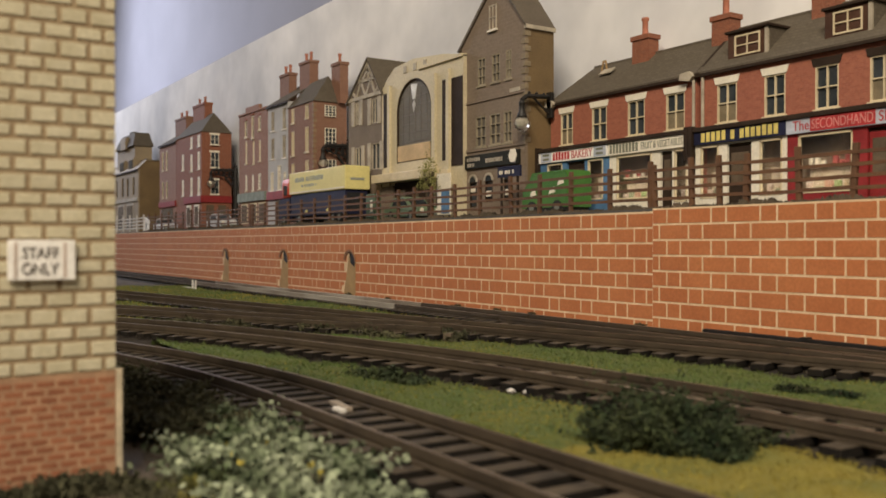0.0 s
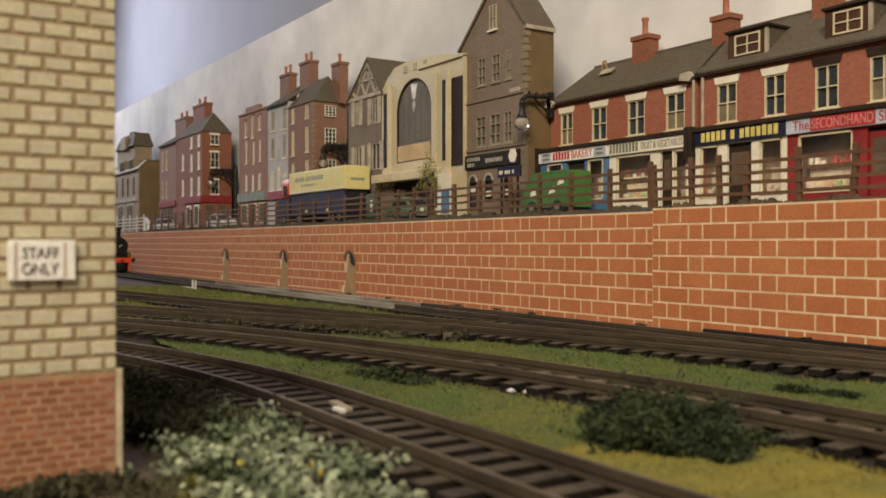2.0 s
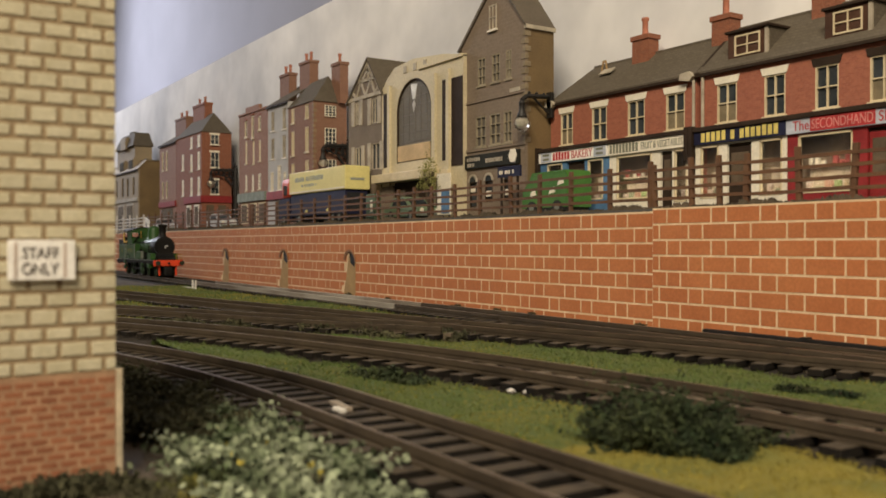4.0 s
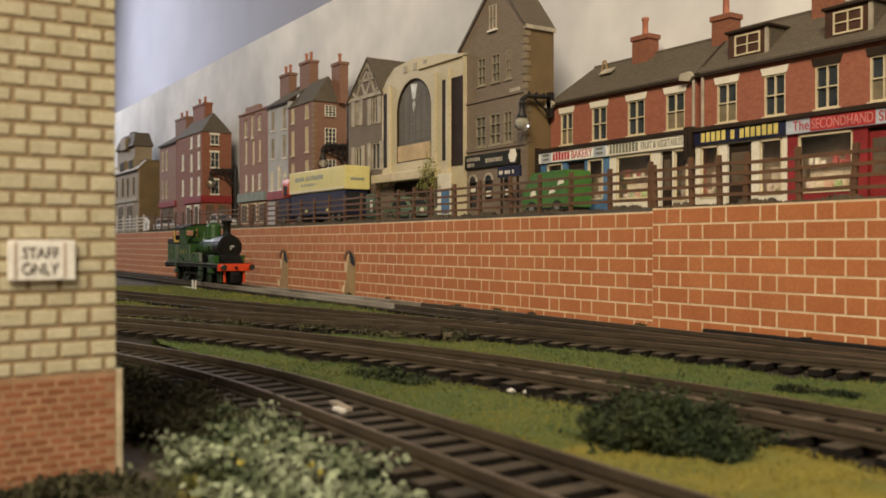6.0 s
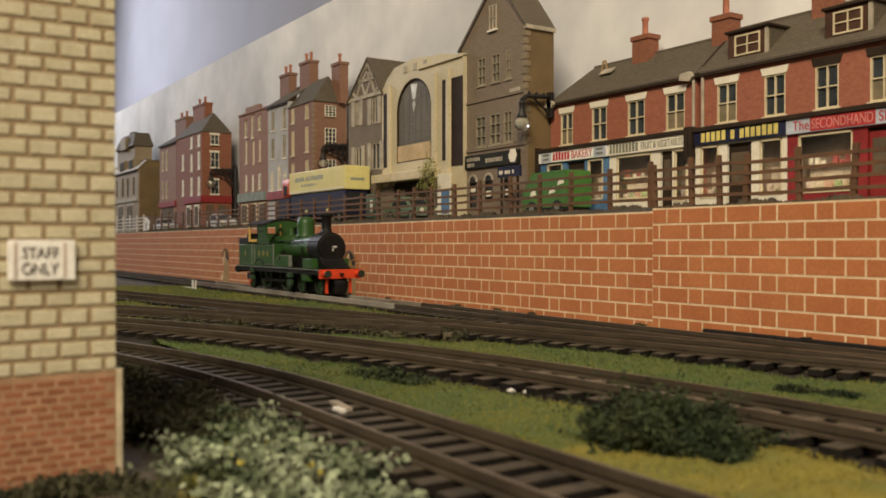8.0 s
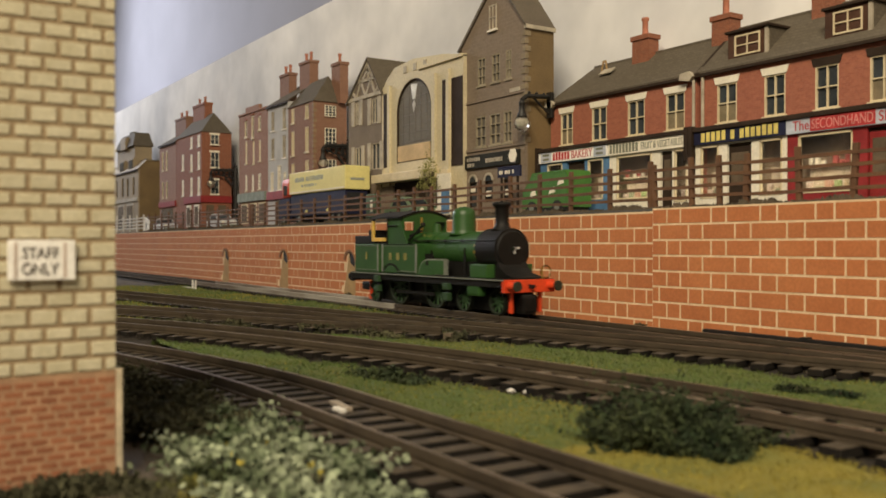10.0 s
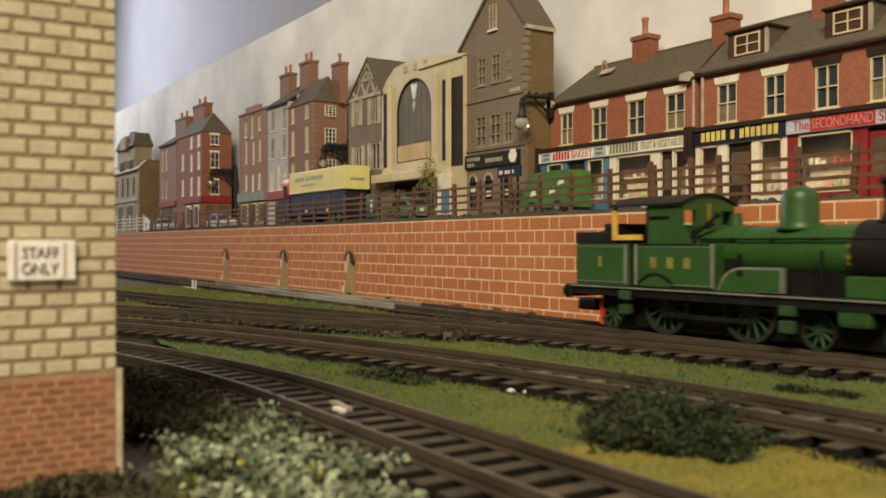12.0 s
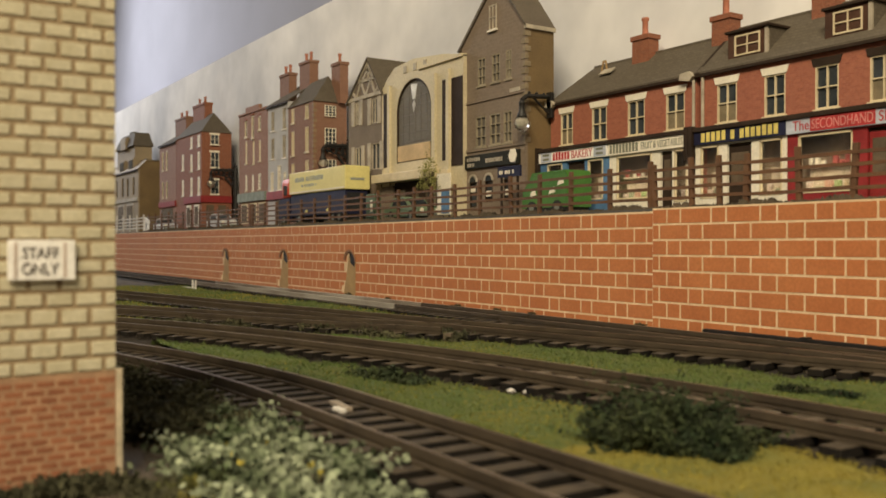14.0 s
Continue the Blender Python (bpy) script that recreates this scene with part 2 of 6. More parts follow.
def track(line, label, pitch=8.8, top=M_RAILTOP, side=M_RAIL, bed=True, limit=300, dusty=False):
    """Ballast, sleepers and two rails along a line of points in millimetres."""
    base = tagged(new("railway_track"), label, "railway track", "tracks of the layout")
    if bed:
        part("ballast_bed", strip(B(), line, 33, -2.0, 0.7, 5), M_BALLAST, base)
    for d in (8.75, -8.75):
        rail = part("rail", strip(B(), offset(line, d), 1.0, 4.4, RAIL_TOP - 0.05), side, base)
        part("rail_head", strip(B(), offset(line, d), 0.95, RAIL_TOP - 0.1, RAIL_TOP), top, rail)
        part("rail_foot", strip(B(), offset(line, d), 2.2, 3.2, 3.7), side, rail)
        part("rail_web", strip(B(), offset(line, d), 0.5, 3.6, 4.5), side, rail)
    seg = np.linalg.norm(np.diff(line, axis=0), axis=1)
    s = np.concatenate([[0], np.cumsum(seg)])
    fill = B()
    rnd = random.Random(5)
    count = 0
    for d in np.arange(s[-1] - 2, 0, -pitch):
        x, y = np.interp(d, s, line[:, 0]), np.interp(d, s, line[:, 1])
        i = min(np.searchsorted(s, d), len(line) - 1)
        v = line[i] - line[i - 1]
        a = math.degrees(math.atan2(v[1], v[0])) + rnd.uniform(-1.2, 1.2)
        m = pose(x / 1000, y / 1000, 0.0011, 0, 0, a)
        if count < limit:
            ob = new("sleeper", BROWN_SLEEPER_MESH if dusty else SLEEPER_MESH)
            ob.parent = base
            ob.matrix_basis = m
            if dusty and rnd.random() < 0.93:
                half = rnd.uniform(6.6, 7.6)
                mm = Matrix.Translation((x, y, 0)) @ Matrix.Rotation(radians(a), 4, "Z")
                box(fill, 2.2, -half, 0.2, 2.2 + rnd.uniform(2.2, 3.6), half, 3.4 + rnd.uniform(-0.35, 0.15), m=mm)
        count += 1
    if len(fill.verts):
        tagged(part("ballast_fill", fill, M_FILL, base), kind="stuff")
    else:
        fill.free()
    return base


MAIN_Y = 261.6
def wall_line(x0, x1, n):
    return np.stack([np.linspace(x0, x1, n), np.full(n, MAIN_Y)], 1)


LINE_FAR, LINE_A, LINE_MID, LINE_A2 = wall_line(-2200, -801, 40), wall_line(-800, -441, 20), wall_line(-440, -341, 10), wall_line(-340, 500, 30)
# Here the sheen fades, again painted in the rail head colour.
M_RAILMID = mat("rail_head_faint_sheen", (0.42, 0.37, 0.30), rough=0.4, c2=(0.16, 0.125, 0.09), scale=20, fine=500, metal=0.4)
# radius 700 mm bend that straightens near the wall
tx = np.linspace(-620, 300, 120)
LINE_C = np.stack([tx, 162.0 - np.where(tx < -110, (tx + 110) ** 2 / 1400.0, 0)], 1)
tx = np.linspace(-420, 200, 120)
LINE_D = np.stack([tx, 86.6 - np.where(tx < -185, (tx + 185) ** 2 / 880.0, 0)], 1)
LINE_B = arc([(-1000, 92), (-690, 147), (-520, 176), (-407, 197), (-290, 223), (-200, 243), (-110, 259)], 80)
LINE_B2 = arc([(-600, 60), (-510, 113), (-430, 149), (-370, 176), (-310, 205)], 50)
track(LINE_FAR, "straight dark-railed model track along the far wall", limit=90, dusty=True)
track(LINE_A, "straight track with painted sheen on its rails beside the wall", top=M_RAILSHEEN, side=M_RAILGREY, limit=60, dusty=True)
track(LINE_MID, "straight track with fainter painted sheen on its rails", top=M_RAILMID, limit=40, dusty=True)
track(LINE_A2, "straight model track with dull brown rails beside the brick wall", top=M_RAILTOP, limit=100, dusty=True, pitch=10.0)
track(LINE_B, "model railway siding with rusty rails that joins the wall track", limit=110, dusty=True)
track(LINE_B2, "short curved model railway siding with dull rails", limit=50, dusty=True)
track(LINE_C, "curved model railway track with brown sleepers set in grass", limit=110, dusty=True, pitch=10.4)
track(LINE_D, "tightly curved model railway track with brown sleepers and worn rails", limit=80, pitch=7.9)

# ---- the retaining wall, brick by brick ----
M_MORTAR = mat("cream_mortar", (0.80, 0.62, 0.40), rough=0.85, c2=(0.66, 0.48, 0.29), scale=120, fine=900)
M_BRICK = mat("orange_red_brick", (0.50, 0.185, 0.065), rough=0.7, c2=(0.45, 0.155, 0.053), scale=45, fine=800, rand=0.10, bump=0.2)
M_BRICKFAR = mat("orange_red_brick_rest", (0.50, 0.185, 0.065), rough=0.7, c2=(0.45, 0.155, 0.053), scale=45, fine=800, island=0.10, bump=0.2)
STRETCH, HEAD, JOINT = 17.9, 8.3, 1.0
NICHES = (-630, -762, -918)


def retaining_wall(name, x0, x1, face, z_wall, z_top, COURSE, shift, near):
    wall = setting(name, box(B(), x0, face, -4, x1, face + 8, z_wall), M_MORTAR, "retaining wall of large orange-red bricks with cream joints", "wall")
    shapes = {}
    rest = B()
    period = STRETCH + HEAD
    row = 0
    z = z_top
    rnd = random.Random(9)
    while z > -2:
        zb = max(z - COURSE + JOINT, -3)
        k = math.floor((x0 - shift) / period) - 1
        x = shift + k * period + (period / 2 if row % 2 else 0)
        while x < x1:
            for w in (STRETCH, HEAD):
                a, b = max(x, x0 + 0.3), min(x + w - JOINT, x1 - 0.2)
                x += w
                if b - a < 1.0 or any(n - 9.5 < (a + b) / 2 < n + 9.5 and z < 38 for n in NICHES):
                    continue
                if near[0] < a < near[1]:
                    key = (round(b - a, 1), round(z - zb, 1))
                    if key not in shapes:
                        shapes[key] = mesh_of("brick", box(B(), -(b - a) / 2, -0.14, -(z - zb) / 2, (b - a) / 2, 0.5, (z - zb) / 2, bev=0.06), M_BRICK)
                    ob = new("brick", shapes[key])
                    ob.parent = wall
                    ob.matrix_basis = pose((a + b) / 2000, (face + rnd.uniform(-0.03, 0.03)) / 1000, (z + zb) / 2000, 0, 0, 0)
                else:
                    box(rest, a, face - 0.12, zb, b, face + 0.5, z)
        z -= COURSE
        row += 1
    if len(rest.verts):
        tagged(part("brickwork_rest", rest, M_BRICKFAR, wall), kind="stuff")
    else:
        rest.free()
    return wall


retaining_wall("wall_brick_1", -2300, -306, 321, 55.8, 54.8, 7.5, -324.7, (-640, -300))
retaining_wall("wall_brick_2", -305.8, 500, 318.5, 57.0, 56.15, 7.4, -287.8, (-310, -165))
M_TAN = mat("tan_niche_panel", (0.42, 0.28, 0.12), rough=0.8, c2=(0.34, 0.22, 0.10), scale=90)
M_BLACK = mat("soft_black", (0.012, 0.011, 0.010), rough=0.6)
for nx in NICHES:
    # The refuge is a flat panel, shaped to fit the camera's view.
    n = thing("wall_niche", nx, 321, 0, "flat tan arched refuge panel on the brick wall", "niche", "refuges in the wall")
    part("panel", prism(B(), [(-10, 0), (9.5, 0), (10, 26), (8.5, 31), (4, 33), (-1.5, 30), (-4.5, 18)], -0.35, 1), M_TAN, n)
    ring = [(0.5 + 10.5 * math.cos(t), 24.5 + 11.0 * math.sin(t)) for t in np.linspace(0.1, 2.85, 11)]
    inner = [(1.0 + 8.6 * math.cos(t), 24.5 + 9.2 * math.sin(t)) for t in np.linspace(0.1, 2.85, 11)]
    part("arch", prism(B(), ring + inner[::-1], -1.2, 1), mat("brown_arch_stone", (0.25, 0.125, 0.06), scale=120), n, "dark brown arch of rough stone")
    # Black panel paints the recess shade under the arch.
    part("arch_head", prism(B(), inner[:7] + [(2, 25), (8, 22)], -0.55, 1), M_BLACK, n, "black panel for the shade under the arch")
    part("quoin", box(B(), -13.5, -0.5, 1, -10.2, 0.5, 7, bev=0.2), M_MORTAR, n, "pale quoin stone")

# Black strip stands in for the dark gap and shadow at the wall foot.
strip_board = thing("wall_foot_shadow_strip", -262, 303, 0, "thin black strip painting the shadow line at the wall foot", "trunking")
part("channel", box(B(), 0, 0, -0.5, 190, 3, 3.4, bev=0.3), M_BLACK, strip_board)
for x in (48, 96, 150):
    part("clip", box(B(), x, -0.5, -0.5, x + 3, 3.4, 4.0, bev=0.3), M_BLACK, strip_board)

# ---- the brick building beside the track ----
M_YBRICK = mat("buff_yellow_brick", (0.58, 0.53, 0.375), rough=0.75, c2=(0.50, 0.45, 0.30), scale=260, fine=1500, rand=0.12, bump=0.3)
M_YJOINT = mat("brown_sunk_joint", (0.33, 0.245, 0.14), rough=0.85, c2=(0.27, 0.195, 0.11), scale=250, fine=1500)
M_RBRICK = mat("plinth_red_brick", (0.315, 0.126, 0.06), rough=0.75, c2=(0.26, 0.097, 0.046), scale=260, fine=1500, rand=0.25, bump=0.3)
M_RJOINT = mat("plinth_joint", (0.44, 0.26, 0.15), rough=0.85, scale=250, fine=1500)
M_CARD = mat("cream_card_edge", (0.62, 0.52, 0.36), rough=0.8, scale=200)
M_WHITE = mat("white_sign_paint", (0.93, 0.91, 0.86), rough=0.5, c2=(0.88, 0.86, 0.80), scale=200, bump=0.05)
M_GREYINK = mat("grey_sign_ink", (0.16, 0.14, 0.12), rough=0.6, scale=200, bump=0.05)


def brick_building():
    th = thing("brick_building", -156, 35.5, 0, "buff brick railway building on a red brick plinth", "building")
    part("wall", box(B(), -46, -60, 18.6, -0.25, -0.1, 92), M_YJOINT, th)
    part("plinth", box(B(), -46, -60, -1.5, -0.1, -0.1, 18.6), M_RJOINT, th)
    part("roof", box(B(), -47.5, -61.5, 92, 1.4, 1.4, 93.6, bev=0.3), M_CARD, th)
    part("corner_strip", box(B(), -1.6, 0.0, -1.0, 0.35, 1.0, 18.9, bev=0.15), M_CARD, th, "cream card corner strip")
    rnd = random.Random(3)
    shapes = {}

    def lay(y0, y1, za, zb, material, out):
        key = (round(y1 - y0, 1), round(zb - za, 1), material.name)
        if key not in shapes:
            d, h = (y1 - y0) / 2, (zb - za) / 2
            shapes[key] = mesh_of("brick", box(B(), -0.7, -d, -h, out, d, h, bev=min(0.16, h * 0.3)), material)
        ob = new("brick", shapes[key])
        ob.parent = th
        ob.matrix_basis = pose(-0.0001, (y0 + y1) / 2000, (za + zb) / 2000, rnd.uniform(-0.8, 0.8), 0, 0)
    z, row = 19.0, 0
    heights = (1.85, 2.15, 1.7, 2.3)
    while z < 90:
        h = heights[row % 4]
        y = 0.0 - (0 if row % 2 else 2.3)
        if row % 2 == 0:
            lay(-1.55, -0.02, z, z + h, M_YBRICK, 0.06)
        while y > -28:
            lay(y - 3.85 + rnd.uniform(-0.12, 0.12), y - 0.02, z, z + h, M_YBRICK, 0.06)
            y -= 4.62
        z += h + 0.74
        row += 1
    z, row = -0.6, 0
    while z < 17.8:
        y = -0.1 - (0 if row % 2 else 1.5)
        while y > -27:
            w = 2.75 if row % 4 < 2 else 2.6
            lay(y - w, y, z, z + 1.06, M_RBRICK, 0.03)
            y -= w + 0.42
        z += 1.33
        row += 1
    return th


brick_building()
sign = thing("staff_sign", -155.75, 18.9, 34.2, "white staff only sign with grey letters on the buff brick wall", "sign")
part("board", box(B(), 0, 0, 0, 0.7, 10.0, 6.4, bev=0.12), M_WHITE, sign)
for yy in (0.9, 8.2):
    part("border", box(B(), 0.65, yy, 0.35, 0.78, yy + 0.45, 6.0), mat("pink_sign_line", (0.62, 0.50, 0.42), bump=0), sign)
letters("lettering", "STAFF", 2.5, M_GREYINK, sign, (0.75, 2.1, 3.55), turn_z=90, width=5.3)
letters("lettering", "ONLY", 2.7, M_GREYINK, sign, (0.75, 2.0, 0.95), turn_z=90, width=5.4)

# ---- the fence on the wall ----
M_FENCE = mat("brown_fence_plastic", (0.15, 0.075, 0.035), rough=0.65, c2=(0.10, 0.05, 0.025), scale=120, fine=900)
M_WFENCE = mat("white_fence_plastic", (0.75, 0.72, 0.66), rough=0.6, scale=120)


def fence(name, x0, posts, label, material, h=22.5):
    th = thing(name, x0, 324.5, 57, label, "fence", "fences along the street")
    rnd = random.Random(int(-x0))
    for i, px in enumerate(posts):
        lean = rnd.uniform(-3.5, 3.5)
        part("post", box(B(), -1.2, -0.9, -0.5, 1.2, 0.9, h + rnd.uniform(-0.8, 1.2), bev=0.25, m=Matrix.Rotation(radians(lean), 4, "Y")), material, th, at=(px - x0, 0, 0))
    for za in (5.0, 9.6, 14.2, 18.8):
        for a, b in zip(posts, posts[1:]):
            dz = [rnd.uniform(-0.35, 0.35) for _ in range(2)]
            bm = B()
            box(bm, 0, -0.5, -0.75, 1, 0.5, 0.75, bev=0.0, m=Matrix.Diagonal((b - a, 1, 1, 1)))
            for v in bm.verts:
                v.co.z += za + (dz[0] if v.co.x < (b - a) / 2 else dz[1])
            part("fence_rail", bm, material, th, at=(a - x0, -0.75, 0))
    return th


fence("wooden_fence", -309.7, [-309.7, -286.7, -270.5, -256.4, -229.6, -205.7, -182, -158, -134, -110], "brown slatted fence on the nearer stretch of brick wall", M_FENCE)
fence("wooden_fence", -850, [-850, -817, -788, -760, -731, -704, -674, -646, -618, -590, -560, -538, -514, -486, -457.6, -425.6, -399, -372, -341.3, -313], "brown slatted fence along the street edge above the wall", M_FENCE)
fence("wooden_fence", -1236, [-1236, -1205, -1174, -1143, -1112, -1080, -1048, -1016, -984, -952, -920, -886, -856], "brown slatted fence before the far houses", M_FENCE)
fence("white_fence", -1500, [-1500, -1460, -1420, -1380, -1340, -1300, -1262], "white slatted fence at the far end of the street", M_WFENCE, h=24)
wn = thing("white_notice", -1256, 323, 57.4, "small white notice board leaning on the fence", "notice")
part("board", box(B(), 0, 0, 0, 24, 1.2, 20, bev=0.2, m=Matrix.Rotation(radians(12), 4, "Y")), M_WHITE, wn)
part("mark", box(B(), 8, -0.2, 5, 13, 0.1, 14, m=Matrix.Rotation(radians(12), 4, "Y")), M_GREYINK, wn)

# ---- the tank locomotive ----
M_GREEN = mat("own_loco_green", (0.030, 0.088, 0.018), rough=0.42, c2=(0.024, 0.07, 0.015), scale=70, fine=900, bump=0.04)
M_LBLACK = mat("own_loco_black", (0.007, 0.0065, 0.006), rough=0.55, c2=(0.013, 0.012, 0.011), scale=90, bump=0.08, spec=0.2)
M_RED = mat("own_buffer_red", (0.72, 0.07, 0.018), rough=0.45, c2=(0.6, 0.055, 0.015), scale=90, bump=0.05)
M_GREY = mat("own_lining_grey", (0.21, 0.225, 0.185), rough=0.5, bump=0.05)
M_GOLD = mat("own_gold_letter", (0.26, 0.23, 0.06), rough=0.5, bump=0)
M_BRASS = mat("own_brass", (0.6, 0.38, 0.08), rough=0.3, metal=0.7, bump=0)
M_YELLOW = mat("own_yellow_frame", (0.78, 0.50, 0.09), rough=0.5, bump=0.05)
M_STEEL = mat("own_dark_steel", (0.035, 0.045, 0.03), rough=0.5, metal=0.3)
M_WHGREEN = mat("own_wheel_green", (0.035, 0.075, 0.03), rough=0.5, bump=0.05)
WHEELS = []


def wheel(parent, x, y, r, spokes, side):
    """A spoked wheel; side -1 is the near one. Its hub is the origin."""
    rim = B()
    n = 36
    prof = ((r, -1.3), (r, 1.3), (r * 0.86, 1.3), (r * 0.86, -1.3))
    rings = [[rim.verts.new((q * math.cos(2 * math.pi * i / n), yy, q * math.sin(2 * math.pi * i / n))) for q, yy in prof] for i in range(n)]
    for i in range(n):
        a, b = rings[i], rings[(i + 1) % n]
        for k in range(4):
            rim.faces.new((a[k], b[k], b[(k + 1) % 4], a[(k + 1) % 4]))
    bmesh.ops.recalc_face_normals(rim, faces=rim.faces)
    w = part("wheel", rim, M_STEEL, parent, "steel tyred green spoked wheel")
    hub = B()
    cyl(hub, (0, -1.2, 0), (0, 1.2, 0), r * 0.2, seg=14)
    part("hub", hub, M_WHGREEN, w)
    for i in range(spokes):
        a = 2 * math.pi * i / spokes
        sp = B()
        cyl(sp, (r * 0.12 * math.cos(a), 0, r * 0.12 * math.sin(a)), (r * 0.9 * math.cos(a), 0, r * 0.9 * math.sin(a)), 0.75, 0.6, seg=8)
        part("spoke", sp, M_WHGREEN, w)
    if r > 9:
        part("balance_weight", prism(B(), [(r * 0.87 * math.cos(t), r * 0.87 * math.sin(t)) for t in np.linspace(0.5, 2.0, 10)], -0.9 if side < 0 else 0.2, -0.2 if side < 0 else 0.9), M_WHGREEN, w)
    WHEELS.append((w, x, y, r))
    return w


def locomotive():
    th = thing("steam_locomotive", -280, MAIN_Y, RAIL_TOP, "green tank locomotive with a black smokebox and red buffer beam", "locomotive")
    W = 15.0
    part("running_plate", box(B(), -84, -W, 16.6, 68, W, 17.5, bev=0.2), M_LBLACK, th)
    for s in (-1, 1):
        part("footplate_edge", box(B(), -84, s * W - 0.25, 16.7, 68, s * W + 0.25, 17.3), M_GREY, th, "grey lined edge")
        part("valance", box(B(), -83.5, s * (W - 0.9) - 0.3, 13.6, 66, s * (W - 0.9) + 0.3, 16.7), M_LBLACK, th)
    part("frame", box(B(), -74, -6.4, 1.6, 62, 6.4, 16.7), M_LBLACK, th)
    part("rear_beam", box(B(), -85, -W, 12.2, -83, W, 17.4, bev=0.3), M_LBLACK, th)
    # bunker and side tanks
    bk = part("bunker", box(B(), -81, -W + 0.6, 17.5, -51.5, W - 0.6, 34, bev=0.5), M_GREEN, th)
    part("coal_rail", box(B(), -81.5, -W + 0.8, 34, -58, W - 0.8, 38.8, bev=0.4), M_LBLACK, bk)
    part("coal_plate", box(B(), -65, -W + 1.2, 38.7, -59.5, W - 1.2, 42, bev=0.3), M_LBLACK, bk)
    part("coal", ball(B(), (-71, 0, 37.5), 9, squash=0.3), M_LBLACK, bk)
    for s in (-1, 1):
        y = s * (W - 0.5)
        part("lining", box(B(), -53.2, y - 0.25, 18.4, -51.8, y + 0.25, 33.8), M_GREY, bk)
        part("bunker_number", box(B(), -67.6, y - 0.2, 25, -65.8, y + 0.2, 29.2), M_GOLD, bk)
        tank = part("side_tank", box(B(), -47.4, min(s * W * 0.5, y), 17.5, -9.6, max(s * W * 0.5, y), 34, bev=0.4), M_GREEN, th)
        for a in (-47.6, -11.0):
            part("lining", box(B(), a, y - 0.3, 18.4, a + 1.4, y + 0.3, 33.9), M_GREY, tank)
        for z in (18.0, 33.4):
            part("lining", box(B(), -46.4, y - 0.12, z, -10.6, y + 0.12, z + 0.5), M_LBLACK, tank)
        for z in (18.9, 32.7):
            part("panel_line", box(B(), -45.4, y - 0.2, z, -11.6, y + 0.2, z + 0.3), M_GREY, tank, "thin grey panel line")
            part("panel_line", box(B(), -80, y - 0.2, z, -53.8, y + 0.2, z + 0.3), M_GREY, bk, "thin grey panel line")
        for i, a in enumerate((-39.5, -31.2, -23.2)):
            part("gold_letter", box(B(), a, y - 0.22, 25.0, a + 3.0, y + 0.22, 29.0), M_GOLD, tank)
        arch = [(11.5 * math.cos(t) - 37, 11.5 * math.sin(t) + 10.5) for t in np.linspace(0.72, 2.42, 12)]
        part("splasher", prism(B(), [(p[0] * 0.82 - 37 * 0.18, p[1]) for p in arch], y - 0.5, y + 0.5), M_GREEN, tank)
        ring = [(p[0], p[1] + 1.3) for p in arch]
        part("splasher_rim", prism(B(), ring + arch[::-1], y - 0.4, y + 0.4), M_LBLACK, tank)
        part("gap_panel", box(B(), -52, s * 12.2 - 0.5, 17.5, -47, s * 12.2 + 0.5, 35), M_LBLACK, th)
        # front splasher with its lined curved plate
        ys = s * 13.4
        edge = [(-8.5, 18)] + [(-7.5 + 10 * (1 - math.cos(t)), 18 + 8.2 * math.sin(t)) for t in np.linspace(0.2, 1.5, 8)] + [(17.5, 26.2), (17.5, 18)]
        fs = part("front_splasher", prism(B(), edge, ys - 1.2, ys + 1.2), M_GREY, th, "green splasher lined in grey")
        part("face", prism(B(), [(x * 0.94 + 0.45, 18.4 + (z - 18) * 0.86) for x, z in edge], ys - 1.4, ys + 1.4), M_GREEN, fs)
        part("splasher", prism(B(), [(0.8 + 9 * math.cos(t), 13.8 + 9 * math.sin(t)) for t in np.linspace(0.45, 2.7, 12)], ys - 1.7, ys + 1.7), M_GREEN, fs)
        hole = B()
        cyl(hole, (1.5, ys - 1.6, 24), (1.5, ys + 1.6, 24), 1.3)
        part("oil_hole", hole, M_LBLACK, fs)
        part("sandbox", box(B(), 39.5, min(s * 9, s * 14), 17.5, 53.5, max(s * 9, s * 14), 24.2, bev=0.6), M_GREEN, th)
        part("cylinder", box(B(), 36.8, min(s * 9, s * 14.2), 8.6, 47.6, max(s * 9, s * 14.2), 16.4, bev=1.4), M_GREEN, th)
        for zz in (5.5, 11.0):
            part("step", box(B(), 17.4, s * 14.6 - 1.2, zz, 22.8, s * 14.6 + 1.2, zz + 3.9 if zz < 9 else zz + 3.2, bev=0.3), M_WHGREEN, th)
            part("step", box(B(), -55, s * 14.6 - 1.2, zz + 1.5, -49.5, s * 14.6 + 1.2, zz + 5.0, bev=0.3), M_WHGREEN, th)
        part("step_hanger", box(B(), 18.4, s * 13.8 - 0.4, 4.5, 22, s * 13.8 + 0.4, 17), M_LBLACK, th)
        part("step_hanger", box(B(), -54, s * 13.8 - 0.4, 6, -50.5, s * 13.8 + 0.4, 17), M_LBLACK, th)
        rod = B()
        box(rod, -37.5, s * 10.6 - 0.5, 6.6, 2, s * 10.6 + 0.5, 8.4, bev=0.2)
        part("coupling_rod", rod, M_LBLACK, th)
    # cab: side sheets, a black barrel roof, a front plate with two windows, yellow door frames
    def roof_line(half, lift, n=15):
        return [(q * half, 48.5 + lift + 4.2 * math.cos(q * 1.45)) for q in np.linspace(-1, 1, n)]

